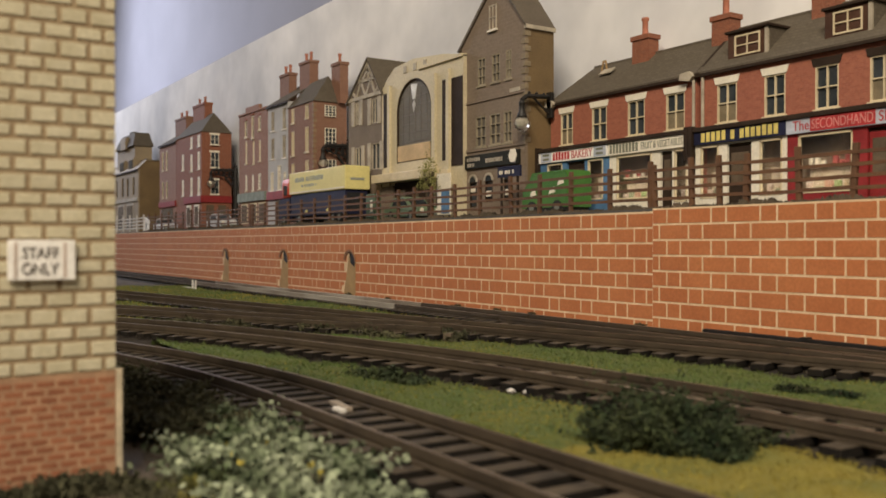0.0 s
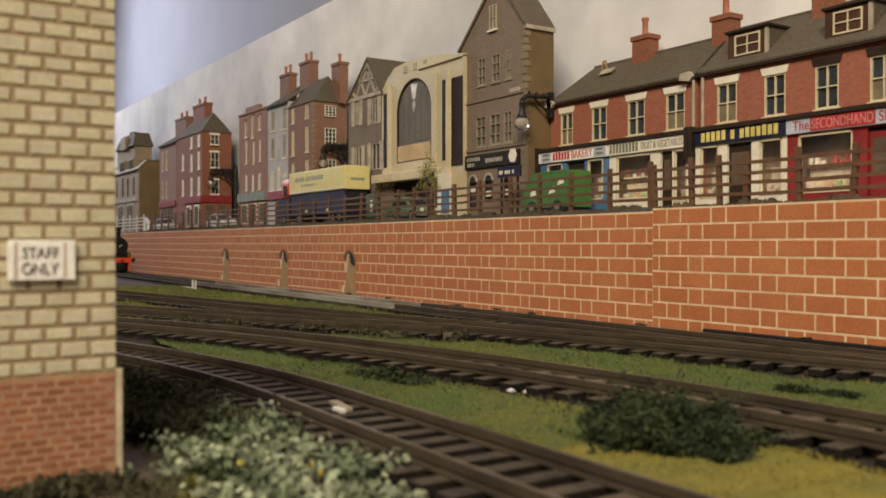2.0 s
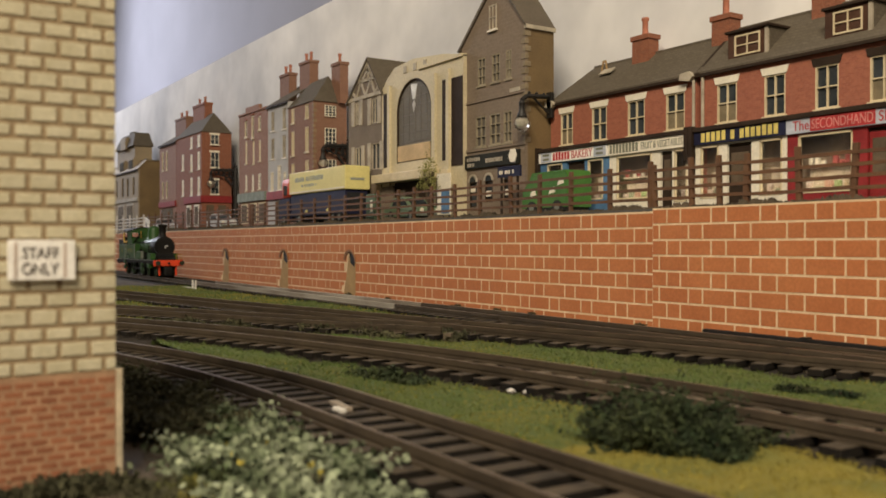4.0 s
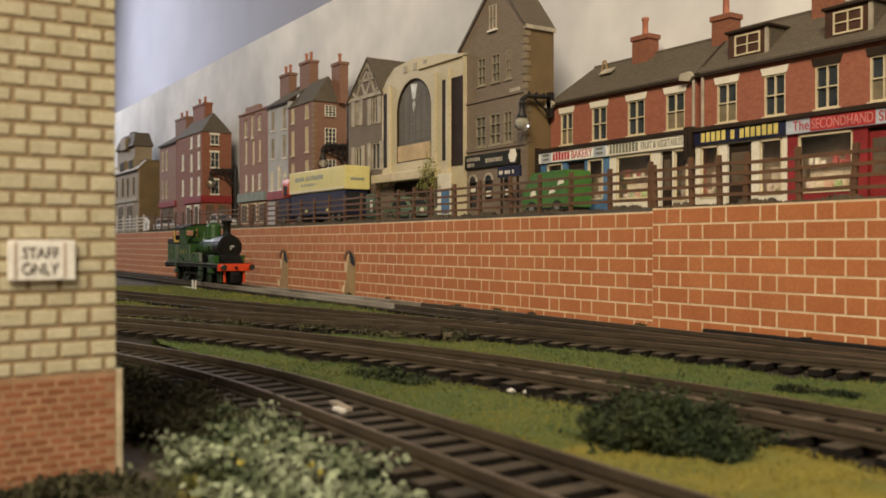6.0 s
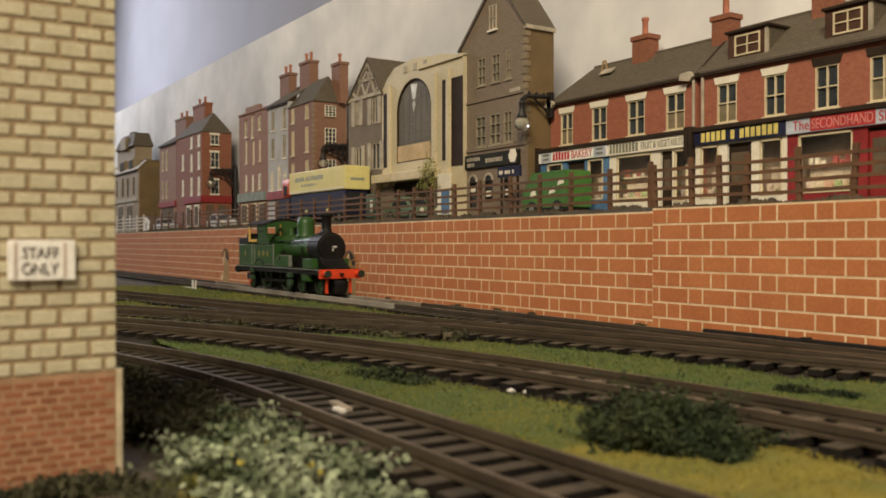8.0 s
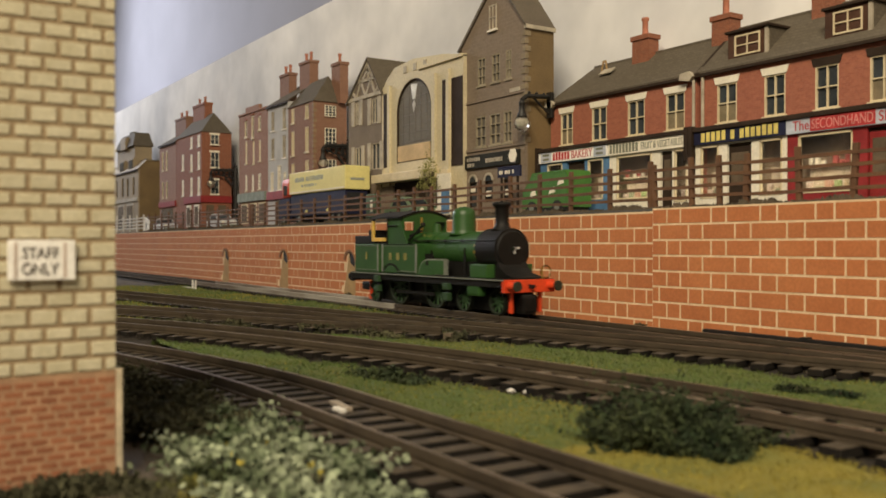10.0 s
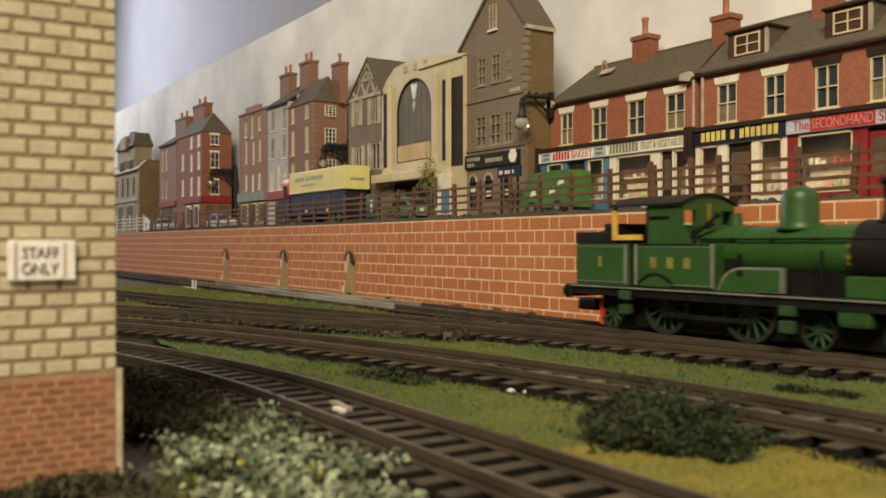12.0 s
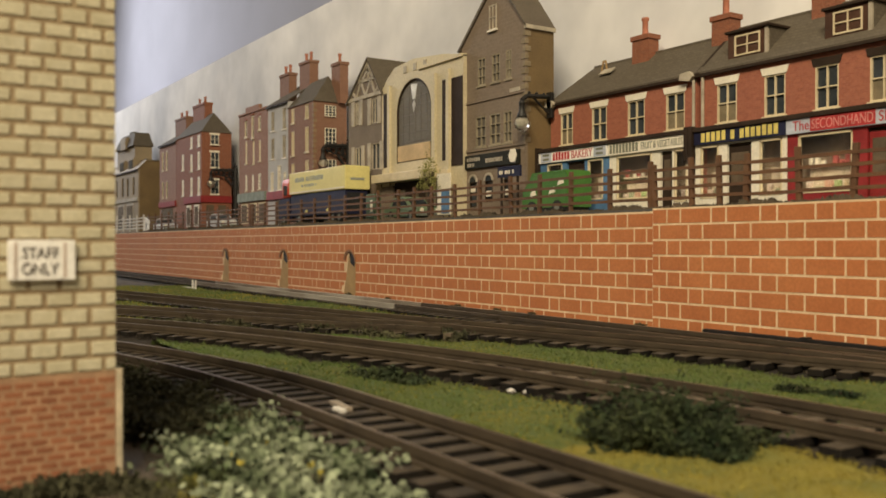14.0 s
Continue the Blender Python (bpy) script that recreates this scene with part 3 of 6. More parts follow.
    for s in (-1, 1):
        y = s * (W - 0.9)
        sheet = part("cab_side", prism(B(), [(-41, 34), (-41, 48.3), (-38, 48.9), (-24.5, 48.9), (-24.5, 41), (-21, 36.5), (-20, 34)], y - 0.4, y + 0.4), M_GREEN, th)
        part("cab_handrail", cyl(B(), (-39.5, y + s * 0.9, 44), (-30, y + s * 0.9, 44), 0.4, seg=8), M_LBLACK, sheet)
        part("beading", box(B(), -41.5, y - 0.7, 34, -40.6, y + 0.7, 48.6, bev=0.2), M_LBLACK, sheet)
        fr = B()
        box(fr, -59.8, y - 0.5, 35.4, -57.4, y + 0.5, 47.2, bev=0.15)
        box(fr, -57.4, y - 0.5, 35.4, -44, y + 0.5, 37.5, bev=0.15)
        part("door_frame", fr, M_YELLOW, th, "yellow cab door frame")
        part("boiler_handrail", cyl(B(), (-20, s * 9.6, 35.6), (54, s * 9.6, 35.6), 0.4, seg=8), M_LBLACK, th)
        for a in (-6, 10, 26, 42):
            part("handrail_knob", ball(B(), (a, s * 9.3, 35.6), 0.8, seg=8), M_LBLACK, th)
        valve = B()
        cyl(valve, (38.3, s * 9.2, 27.5), (38.3, s * 9.2, 33), 0.9, 0.6, seg=10)
        ball(valve, (38.3, s * 9.3, 33), 1.1, seg=10)
        cyl(valve, (38.3, s * 8, 30), (38.3, s * 10.6, 30), 0.8, seg=10)
        part("clack_valve", valve, M_BRASS, th, "brass clack valve")
        part("feed_pipe", cyl(B(), (28.5, s * 9.4, 18), (28.5, s * 9.4, 32), 0.6, seg=8), M_LBLACK, th)
    top = roof_line(15.8, 0.0)
    part("cab_roof", prism_x(B(), top + [(y, z - 0.9) for y, z in top[::-1]], -60, -23.4), M_LBLACK, th, "black barrel cab roof")
    plate = B()
    arch = roof_line(14.0, -0.7)
    prism_x(plate, arch + [(14, 46.4), (-14, 46.4)], -25.2, -24.2)
    box(plate, -25.2, -14, 34, -24.2, 14, 40.8)
    for a, b in ((-14, -13.6), (-6.9, 6.9), (13.6, 14)):
        box(plate, -25.2, a, 40.8, -24.2, b, 46.4)
    front = part("cab_front", plate, M_GREEN, th)
    for c in (-10.2, 10.2):
        part("cab_window", holed(B(), c - 3.7, c + 3.7, 40.3, 46.9, 0, 0.5, [(c - 3.2, c + 3.2, 41, 46.2)]), M_GREEN, front).matrix_basis = Matrix.Translation((-0.0239, 0, 0)) @ pose(0, 0, 0, 0, 0, 90)
    part("cab_floor", box(B(), -58, -13.5, 33.4, -24, 13.5, 34.4), M_LBLACK, th)
    part("cab_back", box(B(), -59.3, -13.8, 34, -58.2, 13.8, 40), M_LBLACK, th)
    for c in (-13.6, 13.6):
        part("cab_post", box(B(), -59.2, c - 0.5, 40, -58.2, c + 0.5, 49), M_LBLACK, th)
    part("cab_lining", box(B(), -43, 12.2, 34.2, -40, 12.9, 48), mat("own_brown_cab_lining", (0.16, 0.08, 0.035), rough=0.6), th, "brown cab lining")
    lever = B()
    cyl(lever, (-23, -11.4, 36), (-13.5, -8, 44.2), 0.8, 0.6, seg=8)
    cyl(lever, (-23, -10.5, 38.5), (-15, -8, 41), 0.7, seg=8)
    ball(lever, (-13.5, -8, 44.4), 1.3, seg=10)
    part("safety_lever", lever, M_LBLACK, th)
    # boiler, firebox cladding, smokebox
    fb = B()
    cyl(fb, (-24.4, 0, 31), (-4, 0, 31), 9.5, seg=40)
    part("firebox", fb, M_GREEN, th, smooth=False)
    part("firebox_side", box(B(), -24, -9.2, 17.5, -2, 9.2, 31, bev=0.5), M_LBLACK, th)
    bo = B()
    cyl(bo, (-5, 0, 31), (38.5, 0, 31), 9.2, seg=40)
    boiler = part("boiler", bo, M_GREEN, th, smooth=False)
    for a in (8, 22, 37.4):
        band = B()
        cyl(band, (a, 0, 31), (a + 0.9, 0, 31), 9.4, seg=40)
        part("boiler_band", band, M_GREEN if a < 30 else M_BRASS, boiler)
    part("boiler_saddle", box(B(), -4, -7, 17.5, 36, 7, 26), M_LBLACK, th)
    sb = B()
    cyl(sb, (38.5, 0, 31), (55, 0, 31), 10.6, seg=44)
    part("smokebox", sb, M_LBLACK, th)
    part("smokebox_saddle", prism_x(B(), [(-9.6, 28), (-7.2, 22), (-9.0, 17.5), (9.0, 17.5), (7.2, 22), (9.6, 28)], 41, 54.6), M_LBLACK, th)
    dr = B()
    cyl(dr, (55, 0, 31.2), (56, 0, 31.2), 9.4, 8.7, seg=36)
    door = part("smokebox_door", dr, M_LBLACK, th)
    part("door_dart", cyl(B(), (56, 0, 31.5), (57.6, 0, 31.5), 0.9, seg=10), M_STEEL, door)
    part("door_handle", box(B(), 57, -0.5, 29.2, 57.6, 0.4, 32, bev=0.1), mat("own_white_metal", (0.75, 0.75, 0.73), rough=0.35, bump=0), door, "white metal handle")
    part("door_handle", box(B(), 57, -0.5, 31.5, 57.6, 2.8, 32.5, bev=0.1), MATS["own_white_metal"], door)
    ch = lathe(B(), [(5.6, 0), (4.6, 1.0), (3.7, 2.2), (3.3, 4), (3.5, 11), (4.2, 11.6), (4.8, 12.4), (4.8, 13.2), (4.1, 13.8), (3.0, 13.8)], (47.0, 0, 40.6), 28)
    part("chimney", ch, M_LBLACK, th, smooth=True)
    dm = lathe(B(), [(7.6, 0), (6.6, 1.2), (6.2, 2.6), (6.1, 10), (5.7, 12.2), (4.6, 13.6), (2.6, 14.4), (0.6, 14.7)], (14.0, 0, 38.6), 28)
    part("dome", dm, M_GREEN, th, smooth=True)
    sv = B()
    cyl(sv, (-12, 0, 40), (-12, 0, 45), 2.6, 2.0, seg=16)
    part("safety_valve", sv, M_GREEN, th)
    part("whistle", cyl(B(), (-20, -5, 40), (-20, -5, 48.4), 0.6, seg=8), M_BRASS, th)
    part("smokebox_wing", prism(B(), [(54, 27), (57, 22.5), (61, 19.8), (67.5, 18.2), (67.5, 17.4), (54, 17.4)], -8.6, 8.6), M_LBLACK, th, "black sloping front plate")
    # front end
    fbm = part("buffer_beam", box(B(), 66.6, -W, 11.2, 68.8, W, 17.3, bev=0.3), M_RED, th, "bright red buffer beam")
    for y in (-12, 12):
        bu = B()
        cyl(bu, (68.6, y, 14.4), (74.6, y, 14.4), 2.1, 1.5, seg=16)
        shank = part("buffer_stock", bu, M_RED, fbm)
        bh = B()
        cyl(bh, (74.4, y, 14.4), (75.4, y, 14.4), 2.4, seg=20)
        part("buffer_head", bh, M_STEEL, shank, "dull steel buffer head")
        bu = B()
        cyl(bu, (-84.8, y, 14.4), (-88, y, 14.4), 1.9, 1.4, seg=16)
        rs = part("rear_buffer", bu, M_LBLACK, th)
        bh = B()
        cyl(bh, (-87.8, y, 14.4), (-89, y, 14.4), 2.9, seg=20)
        part("buffer_head", bh, M_LBLACK, rs)
    part("front_hook", box(B(), 68.6, -0.8, 13.2, 72.2, 0.8, 15, bev=0.3), M_LBLACK, fbm)
    part("front_coupling", box(B(), 62, -4.6, 0.8, 69.4, 4.6, 10.5, bev=2.0), M_LBLACK, th)
    part("rear_coupling", box(B(), -92, -4, 6.0, -80, 4, 11, bev=1.0), M_LBLACK, th)
    for y in (-8.5, 8.5):
        part("guard_iron", box(B(), 64.5, y - 0.9, 1.4, 66.3, y + 0.9, 11.5, bev=0.3, m=None), M_RED, th)
        part("rear_guard_iron", box(B(), -72.5, y - 0.7, 1.2, -70.5, y + 0.7, 12, bev=0.3), M_RED, th)
    part("front_lamp_iron", cyl(B(), (68, 8, 17.4), (68, 8, 23), 0.35, seg=8), M_BRASS, th)
    ring = B()
    loops = [[ring.verts.new((67, 11 + (3.0 + 0.35 * math.cos(q)) * math.cos(p), 20.6 + (3.0 + 0.35 * math.cos(q)) * math.sin(p) + 0.0 * q)) for q in (0, 3.14)] for p in np.linspace(0, 6.0, 22)]
    for u, v in zip(loops, loops[1:]):
        ring.faces.new((u[0], v[0], v[1], u[1]))
    bmesh.ops.solidify(ring, geom=ring.faces, thickness=0.5)
    part("vacuum_hose", ring, M_BRASS, th)
    for x, r, k in ((-65.5, 6.2, 9), (-37, 11.2, 14), (0.8, 11.2, 14), (27, 6.2, 9), (55, 6.2, 9)):
        for s in (-1, 1):
            wheel(th, x, s * 7.9, r, k, s)
        ax = B()
        cyl(ax, (x, -7, r), (x, 7, r), 1.2, seg=10)
        part("axle", ax, M_LBLACK, th)
    return th


LOCO = locomotive()

# ---- the street: houses and shops ----
STREET = 57.0
M_GLASS = glass_mat("dark_window_glass")
M_GLASSB = glass_mat("brown_shop_glass", (0.10, 0.075, 0.05), 0.25)
M_CREAM = mat("cream_paint", (0.70, 0.60, 0.40), rough=0.6, c2=(0.62, 0.52, 0.33), scale=120, bump=0.08)
M_OFFW = mat("off_white_paint", (0.86, 0.80, 0.66), rough=0.6, c2=(0.77, 0.71, 0.57), scale=120, bump=0.08)
M_SLATE = brick_mat("grey_slate", (0.130, 0.108, 0.080), (0.108, 0.090, 0.066), (0.098, 0.082, 0.06), w=3.2, h=2.0, joint=0.1)
M_SLATE.node_tree.nodes["Principled BSDF"].inputs["Specular IOR Level"].default_value = 0.15
M_SHOPBRICK = brick_mat("shop_red_brick", (0.36, 0.125, 0.072), (0.30, 0.10, 0.06), (0.34, 0.14, 0.09))
M_HOUSERED = brick_mat("house_red_brick", (0.28, 0.098, 0.05), (0.21, 0.076, 0.042), (0.31, 0.16, 0.10))
M_TERRA = brick_mat("terracotta_brick", (0.31, 0.165, 0.11), (0.26, 0.13, 0.09), (0.36, 0.22, 0.16))
M_BROWNB = brick_mat("brown_house_brick", (0.25, 0.125, 0.08), (0.20, 0.10, 0.065), (0.3, 0.19, 0.13))
M_PALEGREY = mat("pale_grey_render", (0.52, 0.51, 0.50), rough=0.8, c2=(0.44, 0.43, 0.42), scale=60)
M_STONE = brick_mat("grey_brown_stone", (0.215, 0.165, 0.118), (0.196, 0.149, 0.106), (0.225, 0.175, 0.127), w=5.0, h=2.6)
M_SIDE = mat("brown_card_side", (0.20, 0.135, 0.06), rough=0.85, c2=(0.155, 0.105, 0.05), scale=40)
M_TUDOR = mat("grey_brown_render", (0.20, 0.16, 0.125), rough=0.85, c2=(0.17, 0.135, 0.105), scale=60)
M_TIMBER = mat("pale_timber_paint", (0.48, 0.42, 0.32), rough=0.7, scale=120)
M_FAIENCE = mat("cream_cinema_front", (0.64, 0.56, 0.37), rough=0.6, c2=(0.54, 0.47, 0.31), scale=35, fine=500)
M_DARKB = mat("dark_brown_paint", (0.042, 0.028, 0.019), rough=0.7, scale=120, spec=0.12)
M_TAPE = mat("faded_tan_board", (0.66, 0.48, 0.26), rough=0.7, scale=60)
M_BLUE = mat("shop_blue_paint", (0.10, 0.22, 0.40), rough=0.55, scale=120)
M_NAVY = mat("navy_sign_paint", (0.020, 0.022, 0.055), rough=0.6, scale=120, spec=0.2)
M_SHOPRED = mat("shop_red_paint", (0.32, 0.03, 0.03), rough=0.5, scale=120)
M_INKRED = mat("red_sign_ink", (0.50, 0.05, 0.05), rough=0.6, bump=0)
M_INKGREY = mat("grey_green_ink", (0.22, 0.22, 0.16), rough=0.6, bump=0)
M_INKYEL = mat("yellow_sign_ink", (0.80, 0.66, 0.18), rough=0.6, bump=0)
M_PALEBLUE = mat("pale_sign_blue", (0.55, 0.58, 0.66), rough=0.6, bump=0)
M_POT = mat("terracotta_pot", (0.45, 0.17, 0.10), rough=0.7, scale=200)


def window(parent, x, z, w, h, y, trim=None, glass=None, cols=2, rows=2, sill=None, lintel=None, bar=0.8, rise=2.2):
    """A framed window in a wall that faces -y; y is the wall's face."""
    trim, glass = trim or M_CREAM, glass or M_GLASS
    xs = [x + bar * 0.62] + [x + w * i / cols for i in range(1, cols)] + [x + w - bar * 0.62]
    zs = [z + bar * 0.62] + [z + h * i / rows for i in range(1, rows)] + [z + h - bar * 0.62]
    g = bar * 0.38
    bm = holed(B(), x, x + w, z, z + h, y - 0.15, y + 1.05, [(a + g, b - g, c + g, d - g) for a, b in zip(xs, xs[1:]) for c, d in zip(zs, zs[1:])])
    win = part("window", bm, trim, parent)
    part("pane", box(B(), x + 0.2, y + 1.15, z + 0.2, x + w - 0.2, y + 1.6, z + h - 0.2), glass, win)
    if sill:
        part("sill", box(B(), x - 1.0, y - 1.2, z - 1.3, x + w + 1.0, y + 0.6, z, bev=0.15), sill, win)
    if lintel:
        part("lintel", prism(B(), [(x - 0.8, z + h), (x + w + 0.8, z + h), (x + w + 2.0, z + h + rise + 1.6), (x - 2.0, z + h + rise + 1.6)], y - 0.8, y + 0.6), lintel, win)
    return win


def side_window(parent, y, z, w, h, x, cols=3, rows=4, sill=None):
    """A window on a wall that faces +x."""
    win = window(parent, 0, 0, w, h, 0, M_OFFW, cols=cols, rows=rows, sill=sill, bar=0.55)
    win.matrix_basis = Matrix.Translation(Vector((x + 1.8, y, z)) * 0.001) @ pose(0, 0, 0, 0, 0, 90)
    return win


def chimney(parent, x, y, z0, z1, w, d, pots, material, tall=1.0):
    bm = B()
    box(bm, x - w / 2, y - d / 2, z0, x + w / 2, y + d / 2, z1 - 3)
    box(bm, x - w / 2 - 0.9, y - d / 2 - 0.9, z1 - 3, x + w / 2 + 0.9, y + d / 2 + 0.9, z1, bev=0.3)
    ch = part("chimney", bm, material, parent)
    for i in range(pots):
        px = x + (i - (pots - 1) / 2) * w / max(pots, 1) * 0.95
        part("chimney_pot", lathe(B(), [(r * tall, q * tall) for r, q in ((2.0, 0), (1.6, 1), (1.5, 7.5), (2.0, 8.2), (1.9, 9.5), (1.2, 9.5))], (px, y, z1), 14), M_POT, ch, smooth=True)
    return ch


def house(name, x0, x1, y0, y1, eave, label, wall, holes, side=None, category="house"):
    """Walls of a low house: front with holes, sides and back; millimetres from its front left foot."""
    th = thing(name, x0, y0, STREET, label, category, "houses of the street")
    w, d = x1 - x0, y1 - y0
    part("front_wall", holed(B(), 0, w, 0, eave, 0, 2.0, holes), wall, th)
    part("core", box(B(), 0.4, 2.4, 0, w - 0.4, d - 0.2, eave), M_DARKB, th)
    part("side_wall", box(B(), w - 1.2, 2.0, 0, w, d, eave), side or wall, th)
    part("side_wall", box(B(), 0, 2.0, 0, 1.2, d, eave), side or wall, th)
    return th


def lean_roof(parent, w, d, eave, ridge, over=1.5, hip0=0.0, hip1=0.0, mat_=None):
    """A slope from the front eave up to a ridge at the back, with hipped ends, 1.2 thick."""
    bm = B()
    lo = [(-over, -over, eave - 0.6), (w + over, -over, eave - 0.6), (w + over - hip1, d, ridge), (-over + hip0, d, ridge)]
    v0 = [bm.verts.new(p) for p in lo]
    v1 = [bm.verts.new((p[0], p[1], p[2] + 1.3)) for p in lo]
    bm.faces.new(v0[::-1])
    bm.faces.new(v1)
    for i in range(4):
        bm.faces.new((v0[i], v0[(i + 1) % 4], v1[(i + 1) % 4], v1[i]))
    for hip, xe, k in ((hip0, -over, 3), (hip1, w + over, 2)):
        if hip:
            c = bm.verts.new((xe, d, eave - 0.6))
            bm.faces.new((v1[0] if k == 3 else v1[1], v1[k], c))
    bmesh.ops.recalc_face_normals(bm, faces=bm.faces)
    roof = part("roof", bm, mat_ or M_SLATE, parent)
    part("ridge", box(B(), -over + hip0, d - 1.2, ridge - 0.3, w + over - hip1, d + 0.6, ridge + 1.9, bev=0.4), M_SLATE, parent)
    part("gutter", box(B(), -over, -over - 1.0, eave - 2.2, w + over, -over + 0.3, eave - 0.4, bev=0.3), M_DARKB, parent)
    return roof


# -- the shop terraces --
M_BLIND = mat("faded_brown_blind", (0.23, 0.185, 0.115), rough=0.8, scale=120, bump=0.05)


def terrace(x0, x1, wins, ridge, label, hip0, lint):
    holes = [(a - x0, b - x0, 47.6, 68.4) for a, b in wins]
    th = house("shop_terrace", x0, x1, 385, 415, 76.3, label, M_SHOPBRICK, holes, category="shops")
    for i, (a, b) in enumerate(wins):
        win = window(th, a - x0, 47.6, b - a, 20.8, 0.3, M_CREAM, sill=M_CREAM, lintel=lint[i])
        if i % 3 == 0:
            part("blind", box(B(), a - x0 + 0.9, 1.05, 48.6, b - x0 - 0.9, 1.28, 57.4), M_BLIND, win, "faded brown blind")
    lean_roof(th, x1 - x0, 30, 76.3, ridge - STREET, hip0=hip0)
    # projecting ground floor top
    part("shop_ledge", box(B(), -0.5, -11.5, 43.0, x1 - x0, 0.2, 45.2, bev=0.3), M_DARKB, th)
    return th


T1 = terrace(-461.5, -337, [(-451.5, -439.5), (-421.5, -408), (-390, -376), (-359.5, -345.5)], 158, "red brick shops with a slate roof and white lintels", 12, [M_OFFW] * 4)
T2 = terrace(-334.5, -130, [(-323, -310), (-293, -280.5), (-264, -251.5), (-236, -223), (-207, -194), (-178, -165)], 160, "red brick shops with dormers in a slate roof", 0, [M_OFFW, M_OFFW] + [M_DARKB] * 4)
part("bargeboard", box(B(), -2.2, -2, -1, 0.2, 40.5, 1.5, m=Matrix.Translation((0, 0, 76.3)) @ Matrix.Rotation(math.atan2(27, 31), 4, "X")), M_DARKB, T2)
part("drain_pipe", cyl(B(), (2.6, -1.0, 45), (2.6, -1.0, 76), 0.9, seg=10), M_TIMBER, T2, "pale drain pipe")
part("drain_pipe", cyl(B(), (123.2, -1.0, 45), (123.2, -1.0, 76), 0.9, seg=10), M_TIMBER, T1, "pale drain pipe")
for th, x in ((T1, 0.6), (T1, 118.5)):
    part("gutter_bracket", prism(B(), [(x - 3.5, 74), (x + 4, 72.5), (x + 6.5, 75), (x + 4, 78), (x - 2.5, 77.5)], -4, -1.5), M_TIMBER, th)
chimney(T1, 59.5, 27, 90, 113.5, 14, 9, 1, M_HOUSERED, 1.2)
chimney(T1, 123, 26, 90, 112.5, 13, 9, 1, M_HOUSERED, 1.2)
chimney(T2, 59.5, 27, 92, 116, 13, 9, 2, M_HOUSERED)


def dormer(parent, x, w):
    bm = B()
    box(bm, x, 4, 79, x + w, 30, 95)
    d = part("dormer", bm, mat("brown_dormer_wood", (0.085, 0.042, 0.026), rough=0.7, scale=120, spec=0.2), parent, "brown dormer window with a flat roof")
    part("dormer_roof", box(B(), x - 1.2, 2.4, 95, x + w + 1.6, 31, 96.4, bev=0.3), M_DARKB, d)
    wn = window(d, x + 4.5, 82.6, w - 9, 10.8, 3.6, M_CREAM, rows=2)
    part("post", box(B(), x + w - 1.6, 3.6, 79.5, x + w + 0.2, 5, 95), M_TIMBER, d)
    part("cheek", box(B(), x + w + 0.02, 5, 80, x + w + 0.5, 30, 95), M_SLATE, d)


dormer(T2, 15.5, 25)
dormer(T2, 73, 24)
for x in (30, 84, 115):
    part("skylight", box(B(), 0, 0, 0, 11, 6, 0.6, m=Matrix.Translation((x, 15, 92.2)) @ Matrix.Rotation(radians(39), 4, "X")), M_TIMBER, T1 if x < 50 else T2)


